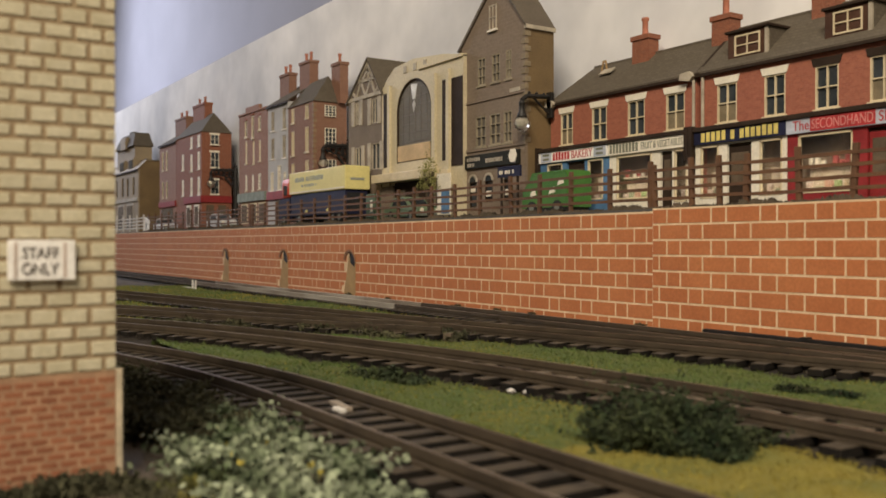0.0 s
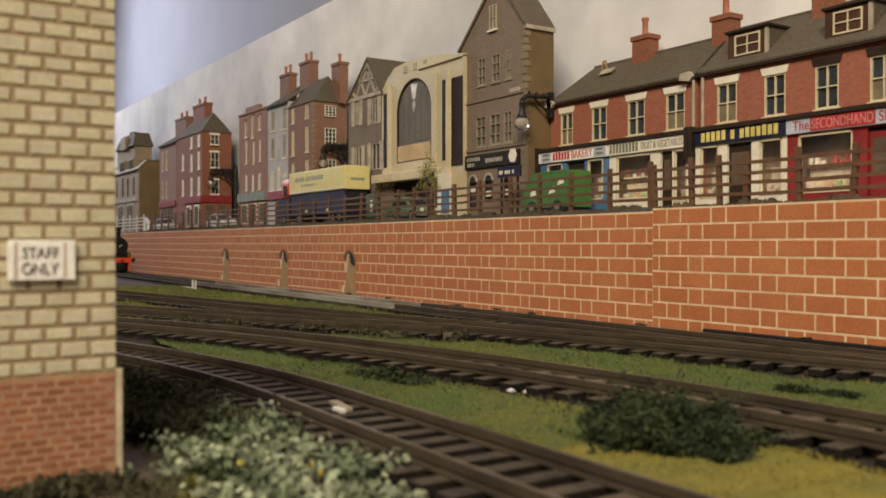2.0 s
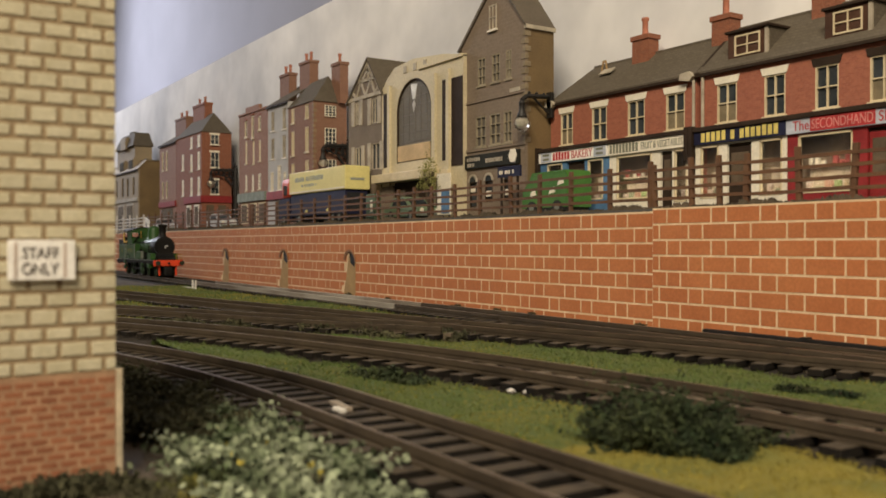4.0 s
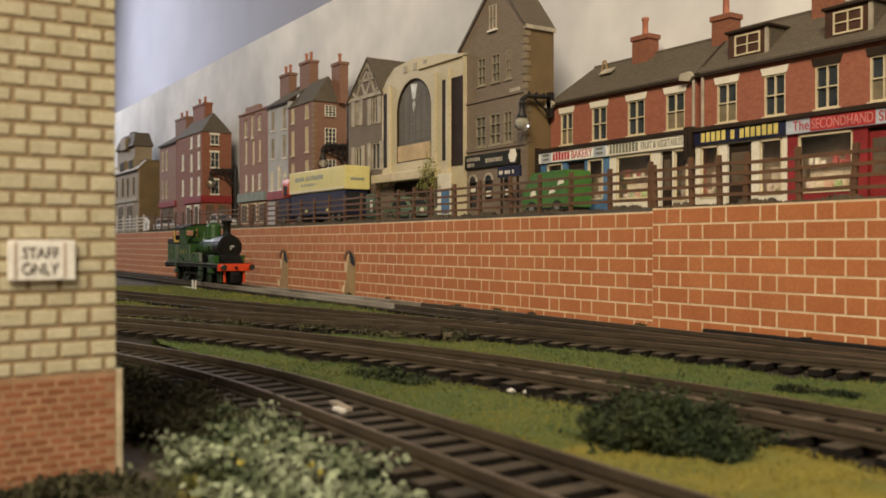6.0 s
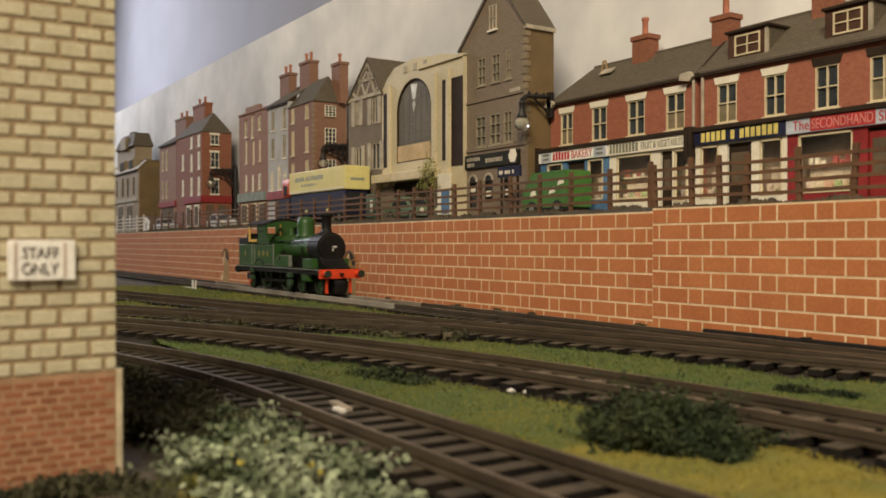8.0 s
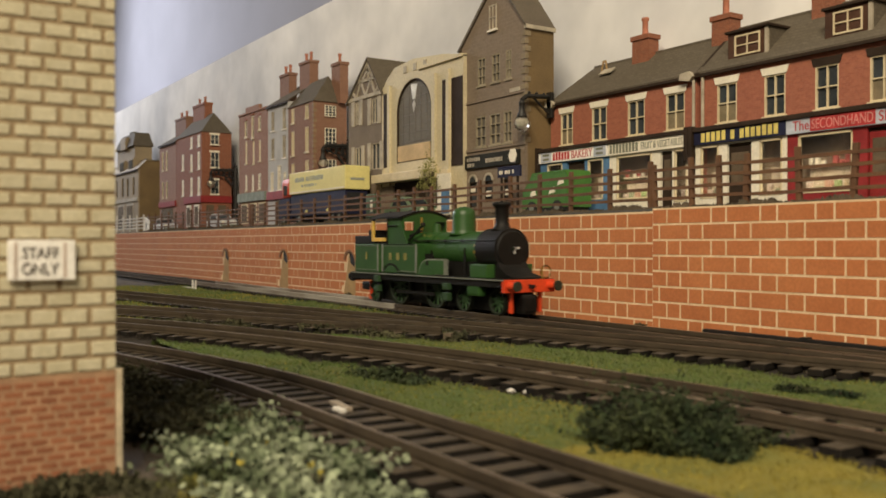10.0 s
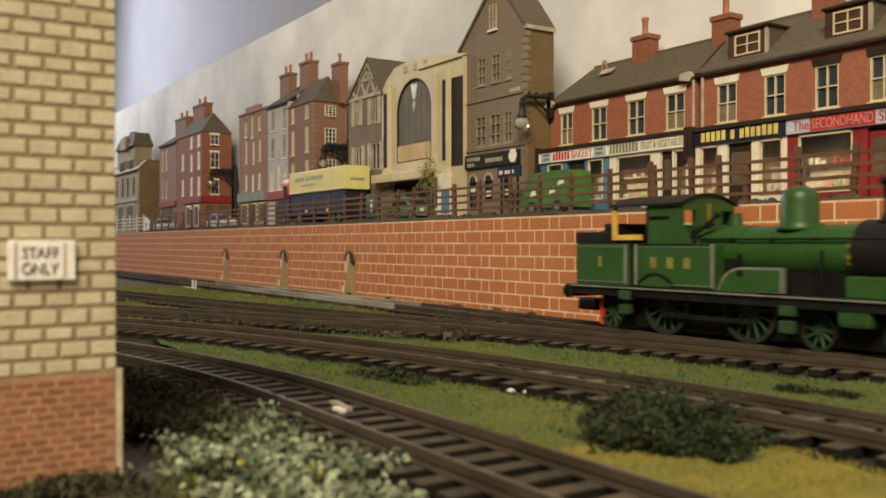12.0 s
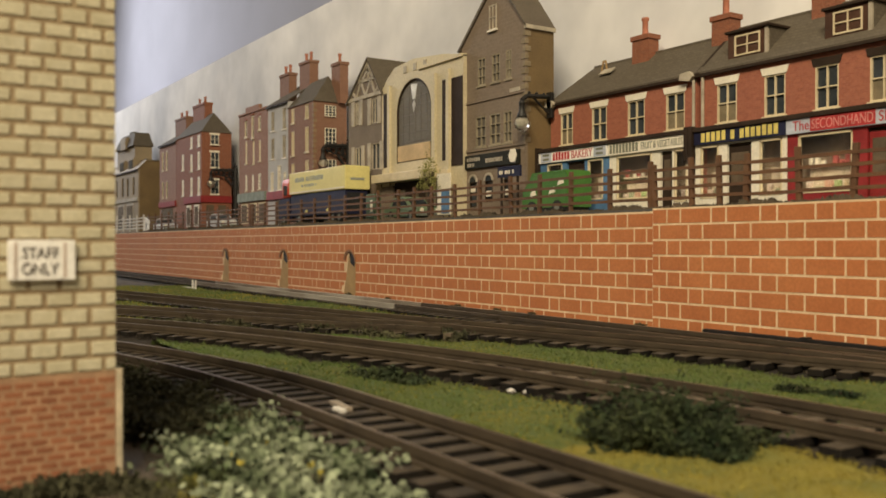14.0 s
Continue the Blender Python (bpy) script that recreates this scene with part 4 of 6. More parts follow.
def shopfront(name, x0, x1, label, trim, sign_mat, openings, sill):
    """A projecting shop front; openings are (x0, x1, z0, kind) in world x."""
    th = thing(name, x0, 375, STREET, label, "shop", "shops of the street")
    w = x1 - x0
    holes = [(a - x0, b - x0, z, 34.8) for a, b, z, k in openings]
    part("frontage", holed(B(), 0, w, 0, 35.8, 0, 1.6, holes), trim, th)
    part("interior", box(B(), 0.2, 9.2, 0, w - 0.2, 9.8, 36), mat("warm_shop_interior", (0.24, 0.18, 0.11), c2=(0.10, 0.07, 0.045), scale=70, fine=300), th)
    part("shop_floor", box(B(), 0.2, 1.6, -0.2, w - 0.2, 9.2, 0.6), M_DARKB, th)
    board = part("sign_board", box(B(), 0.2, -1.6, 35.6, w - 0.2, 0.4, 43.2, bev=0.2), sign_mat, th)
    part("canopy_edge", box(B(), 0, -2.6, 42.6, w, 0.4, 44.6, bev=0.3), M_DARKB, th)
    rnd = random.Random(int(x0))
    shelf = mat("pale_shop_display", (0.55, 0.46, 0.34), c2=(0.40, 0.33, 0.24), scale=60, bump=0.1)
    for a, b, z, k in openings:
        a, b = a - x0, b - x0
        if k == "door":
            dr = part("door", box(B(), a + 0.5, 1.0, 0.6, b - 0.5, 1.8, 33, bev=0.2), M_DARKB if trim is not M_SHOPRED else M_SHOPRED, th)
            part("pane", box(B(), a + 2, 0.8, 14, b - 2, 1.2, 30), M_GLASSB, dr)
        else:
            bm = B()
            for p in (a, b - 0.8):
                box(bm, p, -0.3, z, p + 0.8, 1.2, 34.8)
            box(bm, a, -0.3, z, b, 1.2, z + 1.0)
            box(bm, a, -0.3, 33.8, b, 1.2, 34.8)
            wn = part("window", bm, sill, th)
            gl = part("pane", box(B(), a + 0.6, 1.0, z + 0.6, b - 0.6, 1.2, 34.2), clear_mat("clear_shop_glass"), wn)
            gl.visible_shadow = False
            part("display_shelf", box(B(), a + 0.8, 5.0, z + 0.6, b - 0.8, 8.6, z + 3.2, bev=0.2), shelf, wn)
            part("display_back", box(B(), a + 1.2, 7.6, z + 3.2, b - 1.2, 8.4, z + rnd.uniform(11, 15), bev=0.2), shelf, wn)
            if b - a > 20:
                part("display_shelf", box(B(), a + 1.2, 4.6, z + 12.4, b - 1.2, 7.6, z + 13.4, bev=0.2), shelf, wn)
                for i in range(7):
                    gx = a + 2.2 + i * (b - a - 6) / 7
                    hue = rnd.choice(((0.30, 0.06, 0.05), (0.55, 0.50, 0.40), (0.13, 0.08, 0.05)))
                    part("goods", box(B(), gx, 4.9, z + 13.4, gx + rnd.uniform(1.8, 3.0), 7, z + 13.4 + rnd.uniform(1.5, 4.5), bev=0.4), mat("shelf_goods_%.2f" % hue[0], hue, bump=0.1), wn)
            for i in range(max(2, int((b - a) / 5))):
                gx = a + 1.5 + i * (b - a - 3) / max(2, int((b - a) / 5))
                gh = rnd.uniform(3, 9)
                c = (rnd.uniform(0.3, 0.5), rnd.uniform(0.25, 0.4), rnd.uniform(0.14, 0.28))
                part("goods", box(B(), gx, 3.5, z, gx + rnd.uniform(2.2, 4), 6, z + gh, bev=0.5), mat("shop_goods_%d" % (i % 5), c, bump=0.1), wn)
    return th, board


S1, b1 = shopfront("bakery", -461, -395.3, "blue bakery shop front with a white sign", M_BLUE, M_WHITE, [(-453, -438, 12, "win"), (-433.5, -417, 0.6, "door"), (-414, -400.5, 10, "win")], M_CREAM)
S2, b2 = shopfront("greengrocer", -395, -333.5, "cream greengrocer shop front with a wide window", M_OFFW, M_OFFW, [(-389, -361, 9, "win"), (-354, -345.5, 0.6, "door"), (-344, -334.8, 6, "win")], M_CREAM)
S3, b3 = shopfront("shop", -329, -272.3, "cream shop front under a navy sign", M_OFFW, M_NAVY, [(-325.5, -313.6, 7, "win"), (-308, -293, 0.6, "door"), (-288, -275, 7, "win")], M_CREAM)
S4, b4 = shopfront("secondhand_shop", -272, -150, "red second-hand shop front with a wide window", M_SHOPRED, M_PALEBLUE, [(-266, -238, 7, "win"), (-231, -212, 0.6, "door"), (-206, -176, 7, "win")], M_CREAM)
for i, (th, x) in enumerate(((S1, -0.3), (S2, 61.2), (S3, -1.8))):
    part("bracket", prism(B(), [(x - 1.2, 28), (x + 1.4, 28), (x + 1.4, 46), (x - 1.2, 46)], -2.8, 1.0), M_DARKB, th)


def word_bars(parent, material, x0, x1, z0, z1, y, counts):
    """Plain bars, one for a letter, in groups of the given counts."""
    step = (x1 - x0) / (sum(counts) + 0.7 * (len(counts) - 1))
    rnd = random.Random(len(counts))
    a = x0
    for n in counts:
        for _ in range(n):
            part("name_bar", box(B(), a + step * 0.12, y - 0.12, z0, a + step * 0.82, y + 0.05, z0 + (z1 - z0) * rnd.uniform(0.86, 1.0)), material, parent)
            a += step
        a += step * 0.7


word_bars(S1, M_INKRED, 15.2, 32.0, 36.6, 42.0, -1.65, (6,))
letters("lettering", "BAKERY", 7.2, M_INKRED, S1, (33.6, -1.65, 36.7), width=19)
for x in (3.5, 54):
    panel = part("sign_panel", box(B(), x, -1.8, 36.2, x + 10.5, -1.5, 42.6), M_PALEBLUE, S1)
    for z in (37.2, 39.9):
        part("name_bar", box(B(), x + 2, -1.95, z, x + 8.2, -1.7, z + 1.4), M_INKGREY, panel)
word_bars(S2, M_INKGREY, 1.6, 25.4, 36.6, 42.4, -1.65, (9,))
letters("lettering", "FRUIT & VEGETABLES", 5.6, M_INKGREY, S2, (27.4, -1.65, 37.2), width=31)
word_bars(S3, M_INKYEL, 4.9, 53.4, 36.8, 42.2, -1.65, (5, 1, 7))
part("sign_panel", box(B(), 13.4, -1.8, 36.0, 45.8, -1.5, 42.8), M_INKRED, S4, "red lettering ground")
letters("lettering", "The", 6.6, M_INKRED, S4, (4, -1.65, 37.0), width=8.8)
letters("lettering", "SECONDHAND", 6.6, mat("pale_red_sign_ink", (0.70, 0.28, 0.25), bump=0), S4, (14.4, -1.9, 36.9), width=30.5)
letters("lettering", "SHOP", 6.6, M_INKRED, S4, (47.4, -1.65, 36.9), width=14)

# -- the tall stone house with a gable --
M_STONEFR = mat("weathered_window_frame", (0.33, 0.28, 0.19), rough=0.8, scale=120)


M_GREYGLASS = glass_mat("muted_grey_glass", (0.085, 0.075, 0.062), 0.3)


def stone_house():
    x0, x1 = -538, -463.4
    w = x1 - x0
    lo = [(-522.5, -509.5), (-505.5, -492.5), (-489.5, -479.5)]
    holes = [(a - x0 + 2, b - x0 + 1.5, 51.5, 73) for a, b in lo] + [(a - x0 + 4.5, b - x0 + 1, 94.5, 114) for a, b in lo]
    holes += [(10, 19, 9, 29), (29, 38, 12, 29), (51, 60, 12, 29)]
    th = house("stone_house", x0, x1, 365, 389, 126.5, "tall grey-brown stone house with a steep gable", M_STONE, holes, side=M_SIDE)
    for a, b in lo:
        window(th, a - x0 + 2, 51.5, b - a - 0.5, 21.5, 0.3, M_STONEFR, cols=2, rows=3, sill=M_STONEFR, bar=1.0, glass=M_GREYGLASS)
        window(th, a - x0 + 4.5, 94.5, b - a - 3.5, 19.5, 0.3, M_STONEFR, cols=2, rows=3, sill=M_STONEFR, bar=1.0, glass=M_GREYGLASS)
    part("gable", prism(B(), [(0, 126.5), (w, 126.5), (w * 0.62, 162), (w * 0.54, 162)], 0, 2.5), M_STONE, th)
    window(th, 34.5, 131, 8.5, 17, -0.6, M_TIMBER, cols=2, rows=2, sill=M_OFFW)
    rf = B()
    prism(rf, [(-4, 123), (w * 0.53, 164), (w * 0.63, 164), (w + 1.5, 127.5), (w + 1.5, 126), (w * 0.62, 161.5), (w * 0.54, 161.5), (-2.5, 122)], -1.6, 24.5)
    part("roof", rf, mat("brown_card_roof", (0.13, 0.105, 0.075), scale=40), th)
    part("gable_back", prism(B(), [(0, 126.5), (w, 126.5), (w * 0.62, 162), (w * 0.54, 162)], 22, 24), M_SIDE, th)
    part("eaves_strip", box(B(), w - 0.5, -1, 124.8, w + 1.8, 24.5, 127.4), M_TIMBER, th)
    for i in range(15):
        part("quoin", box(B(), w - (4.2 if i % 2 else 2.6), -0.5, 50 + i * 5, w + 0.45, 2.4 if i % 2 else 4.2, 53.6 + i * 5, bev=0.3), mat("pale_quoin_stone", (0.27, 0.215, 0.135), scale=120), th)
    for z in (83, 48.5):
        part("string_course", box(B(), -0.3, -0.9, z, w + 0.4, 0.5, z + 1.5), M_STONE, th)
    part("name_plaque", box(B(), 58, -0.6, 84.8, 69, 0.2, 87.4), M_TIMBER, th)
    part("sign_board", box(B(), -2, -1.8, 36.4, w - 5, -0.02, 46, bev=0.3), mat("dark_green_sign", (0.028, 0.028, 0.022), rough=0.7, spec=0.12), th)
    bars("name_bar", th, M_TIMBER, 1, 26, 41.6, 44.6, -1.8, 9, 3)
    bars("name_bar", th, M_TIMBER, 1, 22, 37.6, 40.4, -1.8, 7, 5)
    bars("name_bar", th, M_TIMBER, 32, 52, 39.5, 42.6, -1.8, 11, 6)
    hx = [(63.5 + 4.6 * math.cos(math.pi * i / 3), 42 + 5.0 * math.sin(math.pi * i / 3)) for i in range(6)]
    part("hexagon_badge", prism(B(), hx, -2.3, -1.6), M_OFFW, th)
    for x in (10, 29, 51):
        ring = [(x + 4.5 + 5.6 * math.cos(t), 27 + 5.8 * math.sin(t)) for t in np.linspace(0, math.pi, 11)]
        inn = [(x + 4.5 + 4.0 * math.cos(t), 27 + 4.2 * math.sin(t)) for t in np.linspace(0, math.pi, 11)]
        part("arch", prism(B(), ring + inn[::-1], -0.7, 0.4), M_TIMBER, th)
        part("arch_glass", prism(B(), inn, -0.25, 0.2), M_GLASS, th)
        window(th, x, 12 if x > 10 else 9, 9, 15 if x > 10 else 18, 0.3, M_DARKB, cols=1, rows=1)
        part("paper_notice", box(B(), x + 1.5, -0.2, 16 if x > 10 else 20, x + 7, 0.3, 20 if x > 10 else 23), M_OFFW, th)
    return th


stone_house()


def cinema():
    x0, x1 = -652, -537.5
    w = x1 - x0
    th = thing("cinema", x0, 362, STREET, "cream cinema front with a tall arched dark window", "cinema", "houses of the street")
    top = [(0, 110), (8, 118), (21, 128), (60, 128.5), (94, 124.5), (w + 9, 119.5), (w + 9, 0), (0, 0)]
    cx, zc = 50.5, 88
    arch = [(cx + 26.5 * math.cos(t), zc + 25 * math.sin(t)) for t in np.linspace(0, math.pi, 25)]
    bm = B()
    L, R = cx - 26.5, cx + 26.5
    left = [(0, 0), (0, 110), (8, 118), (21, 126), (cx, 128.4)] + [(x, z) for x, z in arch[12:]] + [(L, 48), (L, 0)]
    right = [(L, 0), (L, 48), (R, 48), (R, zc)] + arch[1:13] + [(cx, 128.4), (94, 124.5), (w + 6, 119.5), (w + 6, 0)]
    prism(bm, left, 0, 5)
    prism(bm, right, 0, 5)
    part("front_wall", bm, M_FAIENCE, th)
    part("core", box(B(), 0.5, 8, 0, w + 4, 42, 108), M_FAIENCE, th)
    part("parapet", box(B(), 60, -1.6, 118, w + 6, 6, 120.5, bev=0.4), M_FAIENCE, th)
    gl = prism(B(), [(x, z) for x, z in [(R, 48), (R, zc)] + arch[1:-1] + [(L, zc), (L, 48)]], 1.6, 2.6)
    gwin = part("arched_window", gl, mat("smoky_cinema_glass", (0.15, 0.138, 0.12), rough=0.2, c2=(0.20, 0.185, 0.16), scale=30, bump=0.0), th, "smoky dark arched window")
    inn = [(cx + (x - cx) * 0.94, zc + (z - zc) * 0.94) for x, z in arch]
    part("arch_frame", prism(B(), arch + inn[::-1], 0.5, 4.6), M_DARKB, gwin)
    for a, b in ((L, L + 1.6), (R - 1.6, R)):
        part("jamb", box(B(), a, 0.5, 48, b, 4.6, zc), M_DARKB, gwin)
    for i in range(1, 6):
        part("glazing_bar", box(B(), L + i * 8.8, 1.3, 62, L + 0.45 + i * 8.8, 1.7, zc + 20 - abs(i - 3) * 5), M_GREYINK, gwin)
    for i in range(7):
        part("glazing_bar", box(B(), L + 2, 1.3, 64 + i * 7, R - 2, 1.7, 64.4 + i * 7), M_GREYINK, gwin)
    # Pale shapes laid on the glass paint in a lamp's reflection.
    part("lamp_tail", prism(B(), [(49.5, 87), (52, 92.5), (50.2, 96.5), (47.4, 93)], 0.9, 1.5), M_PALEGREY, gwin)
    part("hanging_lamp", prism(B(), [(48, 97), (51.5, 97), (54.5, 108.5), (45, 109.2)], 0.9, 1.5), mat("own_pale_reflection", (0.8, 0.8, 0.78), rough=0.3, bump=0), gwin, "pale lamp reflection shape on the arched window")
    part("tan_panel", box(B(), L + 1.5, 0.3, 49, R - 3, 2.0, 61.5, bev=0.2), M_TAPE, th, "faded tan panel")
    for a, b, z0, z1 in ((3.5, 10, 46, 107), (93, 99, 45, 105), (105.5, 120, 40, 104.5)):
        part("dark_strip_window", box(B(), a, -0.5, z0, b, 0.3, z1), M_DARKB, th)
    for a in (13, 82, 101):
        part("pilaster", box(B(), a - 1.5, -1.8, 0, a + 2.5, 0.2, 112, bev=0.4), M_FAIENCE, th)
    for i, x in enumerate((36, 51, 66)):
        part("sign_letter_shape", box(B(), x, -0.6, 119, x + 5, 0.2, 124.5, bev=0.3), M_TIMBER, th, "plain raised sign shape")
    cn = part("canopy", box(B(), -1, -10, 32.5, 88, 0, 39.5, bev=0.8), M_CREAM, th, "cream entrance canopy")
    part("entrance", box(B(), 22, -0.3, 0, 88, 0.4, 33), M_DARKB, th)
    for x in (30, 50, 70):
        part("entrance_door", box(B(), x, -0.8, 0, x + 9, -0.2, 26, bev=0.2), M_GLASSB, th)
    part("base_block", box(B(), 0, -2, 0, 22, 0.2, 30, bev=0.4), M_STONE, th)
    part("corner_pier", box(B(), 95, -3, 0, 104, 0.2, 38, bev=0.4), M_CREAM, th)
    return th


cinema()


def tudor():
    x0, x1 = -713, -652.5
    w = x1 - x0
    wins = [(13, 20, 87, 107), (43, 53, 85, 106), (13, 24, 48, 67), (43, 57, 46, 68)]
    th = house("tudor_house", x0, x1, 362, 405, 109.5, "grey-brown house with a half-timbered gable", M_TUDOR, [(a, b, c, d) for a, b, c, d in wins])
    for a, b, c, d in wins:
        window(th, a, c, b - a, d - c, 0.3, M_TIMBER, cols=2, rows=1)
        for s in (a - 6.5, b + 0.8):
            part("shutter", box(B(), s, -0.7, c - 1, s + 5.6, 0.2, d + 1, bev=0.2), M_TIMBER, th)
    pk = w * 0.62
    part("gable", prism(B(), [(0, 109.5), (w, 109.5), (pk, 140)], 0, 2.5), M_TUDOR, th)
    part("gable_beam", box(B(), -1, -1, 108, w + 1, 0.6, 111), M_TIMBER, th)
    beams = [((1, 110.5), (pk, 139)), ((w - 1, 110.5), (pk, 139)), ((16, 123.5), (w - 10.5, 123.5)), ((8, 116), (16, 110)), ((16, 110), (24, 123)), ((24, 123), (33, 110)), ((33, 110), (42, 123)), ((42, 123), (50, 110)), ((50, 110), (56, 116)), ((27, 124), (pk, 133)), ((48, 124), (pk - 3, 133)), ((pk, 124), (pk, 139))]
    for (ax, az), (bx, bz) in beams:
        n = Vector((bx - ax, bz - az)).normalized().orthogonal() * 1.2
        part("timber", prism(B(), [(ax + n.x, az + n.y), (bx + n.x, bz + n.y), (bx - n.x, bz - n.y), (ax - n.x, az - n.y)], -0.8, 0.3), M_TIMBER, th)
    rf = B()
    prism(rf, [(-3, 107.5), (pk, 142.5), (w + 3, 108.5), (w + 3, 107), (pk, 140.5), (-2, 106)], -2, 42)
    part("roof", rf, M_SLATE, th)
    part("ground_floor", box(B(), -0.2, -0.8, 0, w, 0.1, 36), M_STONE, th)
    return th


tudor()


def brown_house():
    x0, x1 = -862, -800
    wins = [(8, 16, 106, 121), (42, 51, 107.5, 121), (8, 16, 73, 98), (42, 51, 74, 99), (8, 16, 48, 65), (42, 51, 48, 66)]
    th = house("brown_brick_house", x0, x1, 368, 404, 123.5, "brown brick corner house with three chimney stacks", M_BROWNB, [(a, b, c, d) for a, b, c, d in wins])
    for a, b, c, d in wins:
        window(th, a, c, b - a, d - c, 0.3, M_CREAM, cols=2, rows=2, sill=M_CREAM)
    for z, h in ((108.4, 10.8), (80, 17), (50, 16)):
        side_window(th, 11.5, z, 12, h, 62)
    for i in range(24):
        part("quoin", box(B(), 62 - (3.4 if i % 2 else 2), -0.4, 2 + i * 5, 62.4, 2 if i % 2 else 3.4, 5.4 + i * 5, bev=0.2), mat("dull_quoin_stone", (0.30, 0.21, 0.12), scale=120), th)
    bm = B()
    pts = [(-1, -1, 122.8), (63.5, -1, 122.8), (63.5, 37, 122.8), (-1, 37, 122.8)]
    v = [bm.verts.new(p) for p in pts] + [bm.verts.new(p) for p in ((8, 22, 150), (45, 24, 152))]
    for f in ((0, 1, 5, 4), (1, 2, 5), (2, 3, 4, 5), (3, 0, 4), (3, 2, 1, 0)):
        bm.faces.new([v[i] for i in f])
    bmesh.ops.recalc_face_normals(bm, faces=bm.faces)
    part("roof", bm, M_SLATE, th)
    chimney(th, -6, 26, 120, 175, 25, 10, 2, M_BROWNB)
    chimney(th, 59, 30, 122, 163, 19, 9, 1, M_BROWNB)
    return th


brown_house()


def white_house():
    x0, x1 = -917, -863
    wins = [(9, 18, 104, 125), (40, 49, 103, 125), (9, 18, 74, 96), (40, 49, 73, 97), (7, 16, 40, 60), (26, 36, 40, 66), (42, 50, 40, 58)]
    th = house("white_rendered_house", x0, x1, 368, 404, 131, "narrow pale rendered house with tall windows", M_PALEGREY, [(a, b, c, d) for a, b, c, d in wins])
    for a, b, c, d in wins:
        window(th, a, c, b - a, d - c, 0.3, M_TIMBER if c > 60 else M_OFFW, cols=2, rows=3, sill=M_OFFW, glass=M_GLASS if c > 60 else M_GLASSB)
    lean_roof(th, 54, 36, 131, 155)
    chimney(th, -8, 27, 131, 171, 26, 9, 2, M_BROWNB)
    part("shop_fascia", box(B(), 0, -2, 30, 54, 0.2, 39, bev=0.3), M_SHOPRED, th, "dark red fascia")
    part("shop_window", box(B(), 24, -0.6, 4, 50, 0.3, 29), M_GLASSB, th)
    return th


white_house()


def terra_house():
    x0, x1 = -1006, -918
    wins = [(18, 26, 105, 124), (39, 47, 102, 128), (60, 68, 109, 125), (20, 26, 75, 101), (43, 49, 73, 99), (62, 68, 75, 98), (20, 26, 44, 62), (41, 47, 43, 61), (60, 68, 44, 61)]
    th = house("terracotta_house", x0, x1, 368, 404, 131, "terracotta brick house with arched upper windows", M_TERRA, [(a, b, c, d) for a, b, c, d in wins])
    for a, b, c, d in wins:
        window(th, a, c, b - a, d - c, 0.3, M_CREAM if c > 70 else M_OFFW, cols=1, rows=2, sill=M_CREAM, bar=1.6)
        if c > 100:
            part("arch", prism(B(), [((a + b) / 2 + (b - a) * 0.62 * math.cos(t), d + 4 * math.sin(t)) for t in np.linspace(0, math.pi, 9)], -0.6, 0.4), M_HOUSERED, th)
    part("parapet", box(B(), -0.5, -1.2, 131, 88, 5, 133, bev=0.3), M_TERRA, th)
    part("parapet_block", box(B(), 20, 0, 133, 62, 4, 139, bev=0.6), M_TERRA, th)
    part("shop_fascia", box(B(), -1, -2.2, 31, 84, 0.2, 41, bev=0.3), mat("grey_green_fascia", (0.28, 0.32, 0.27)), th)
    for a in (8, 36, 62):
        part("shop_window", box(B(), a, -0.5, 6, a + 20, 0.3, 29), M_CREAM, th)
        part("shop_glass", box(B(), a + 2, -0.8, 9, a + 18, 0.1, 27), M_GLASSB, th)
    return th


terra_house()


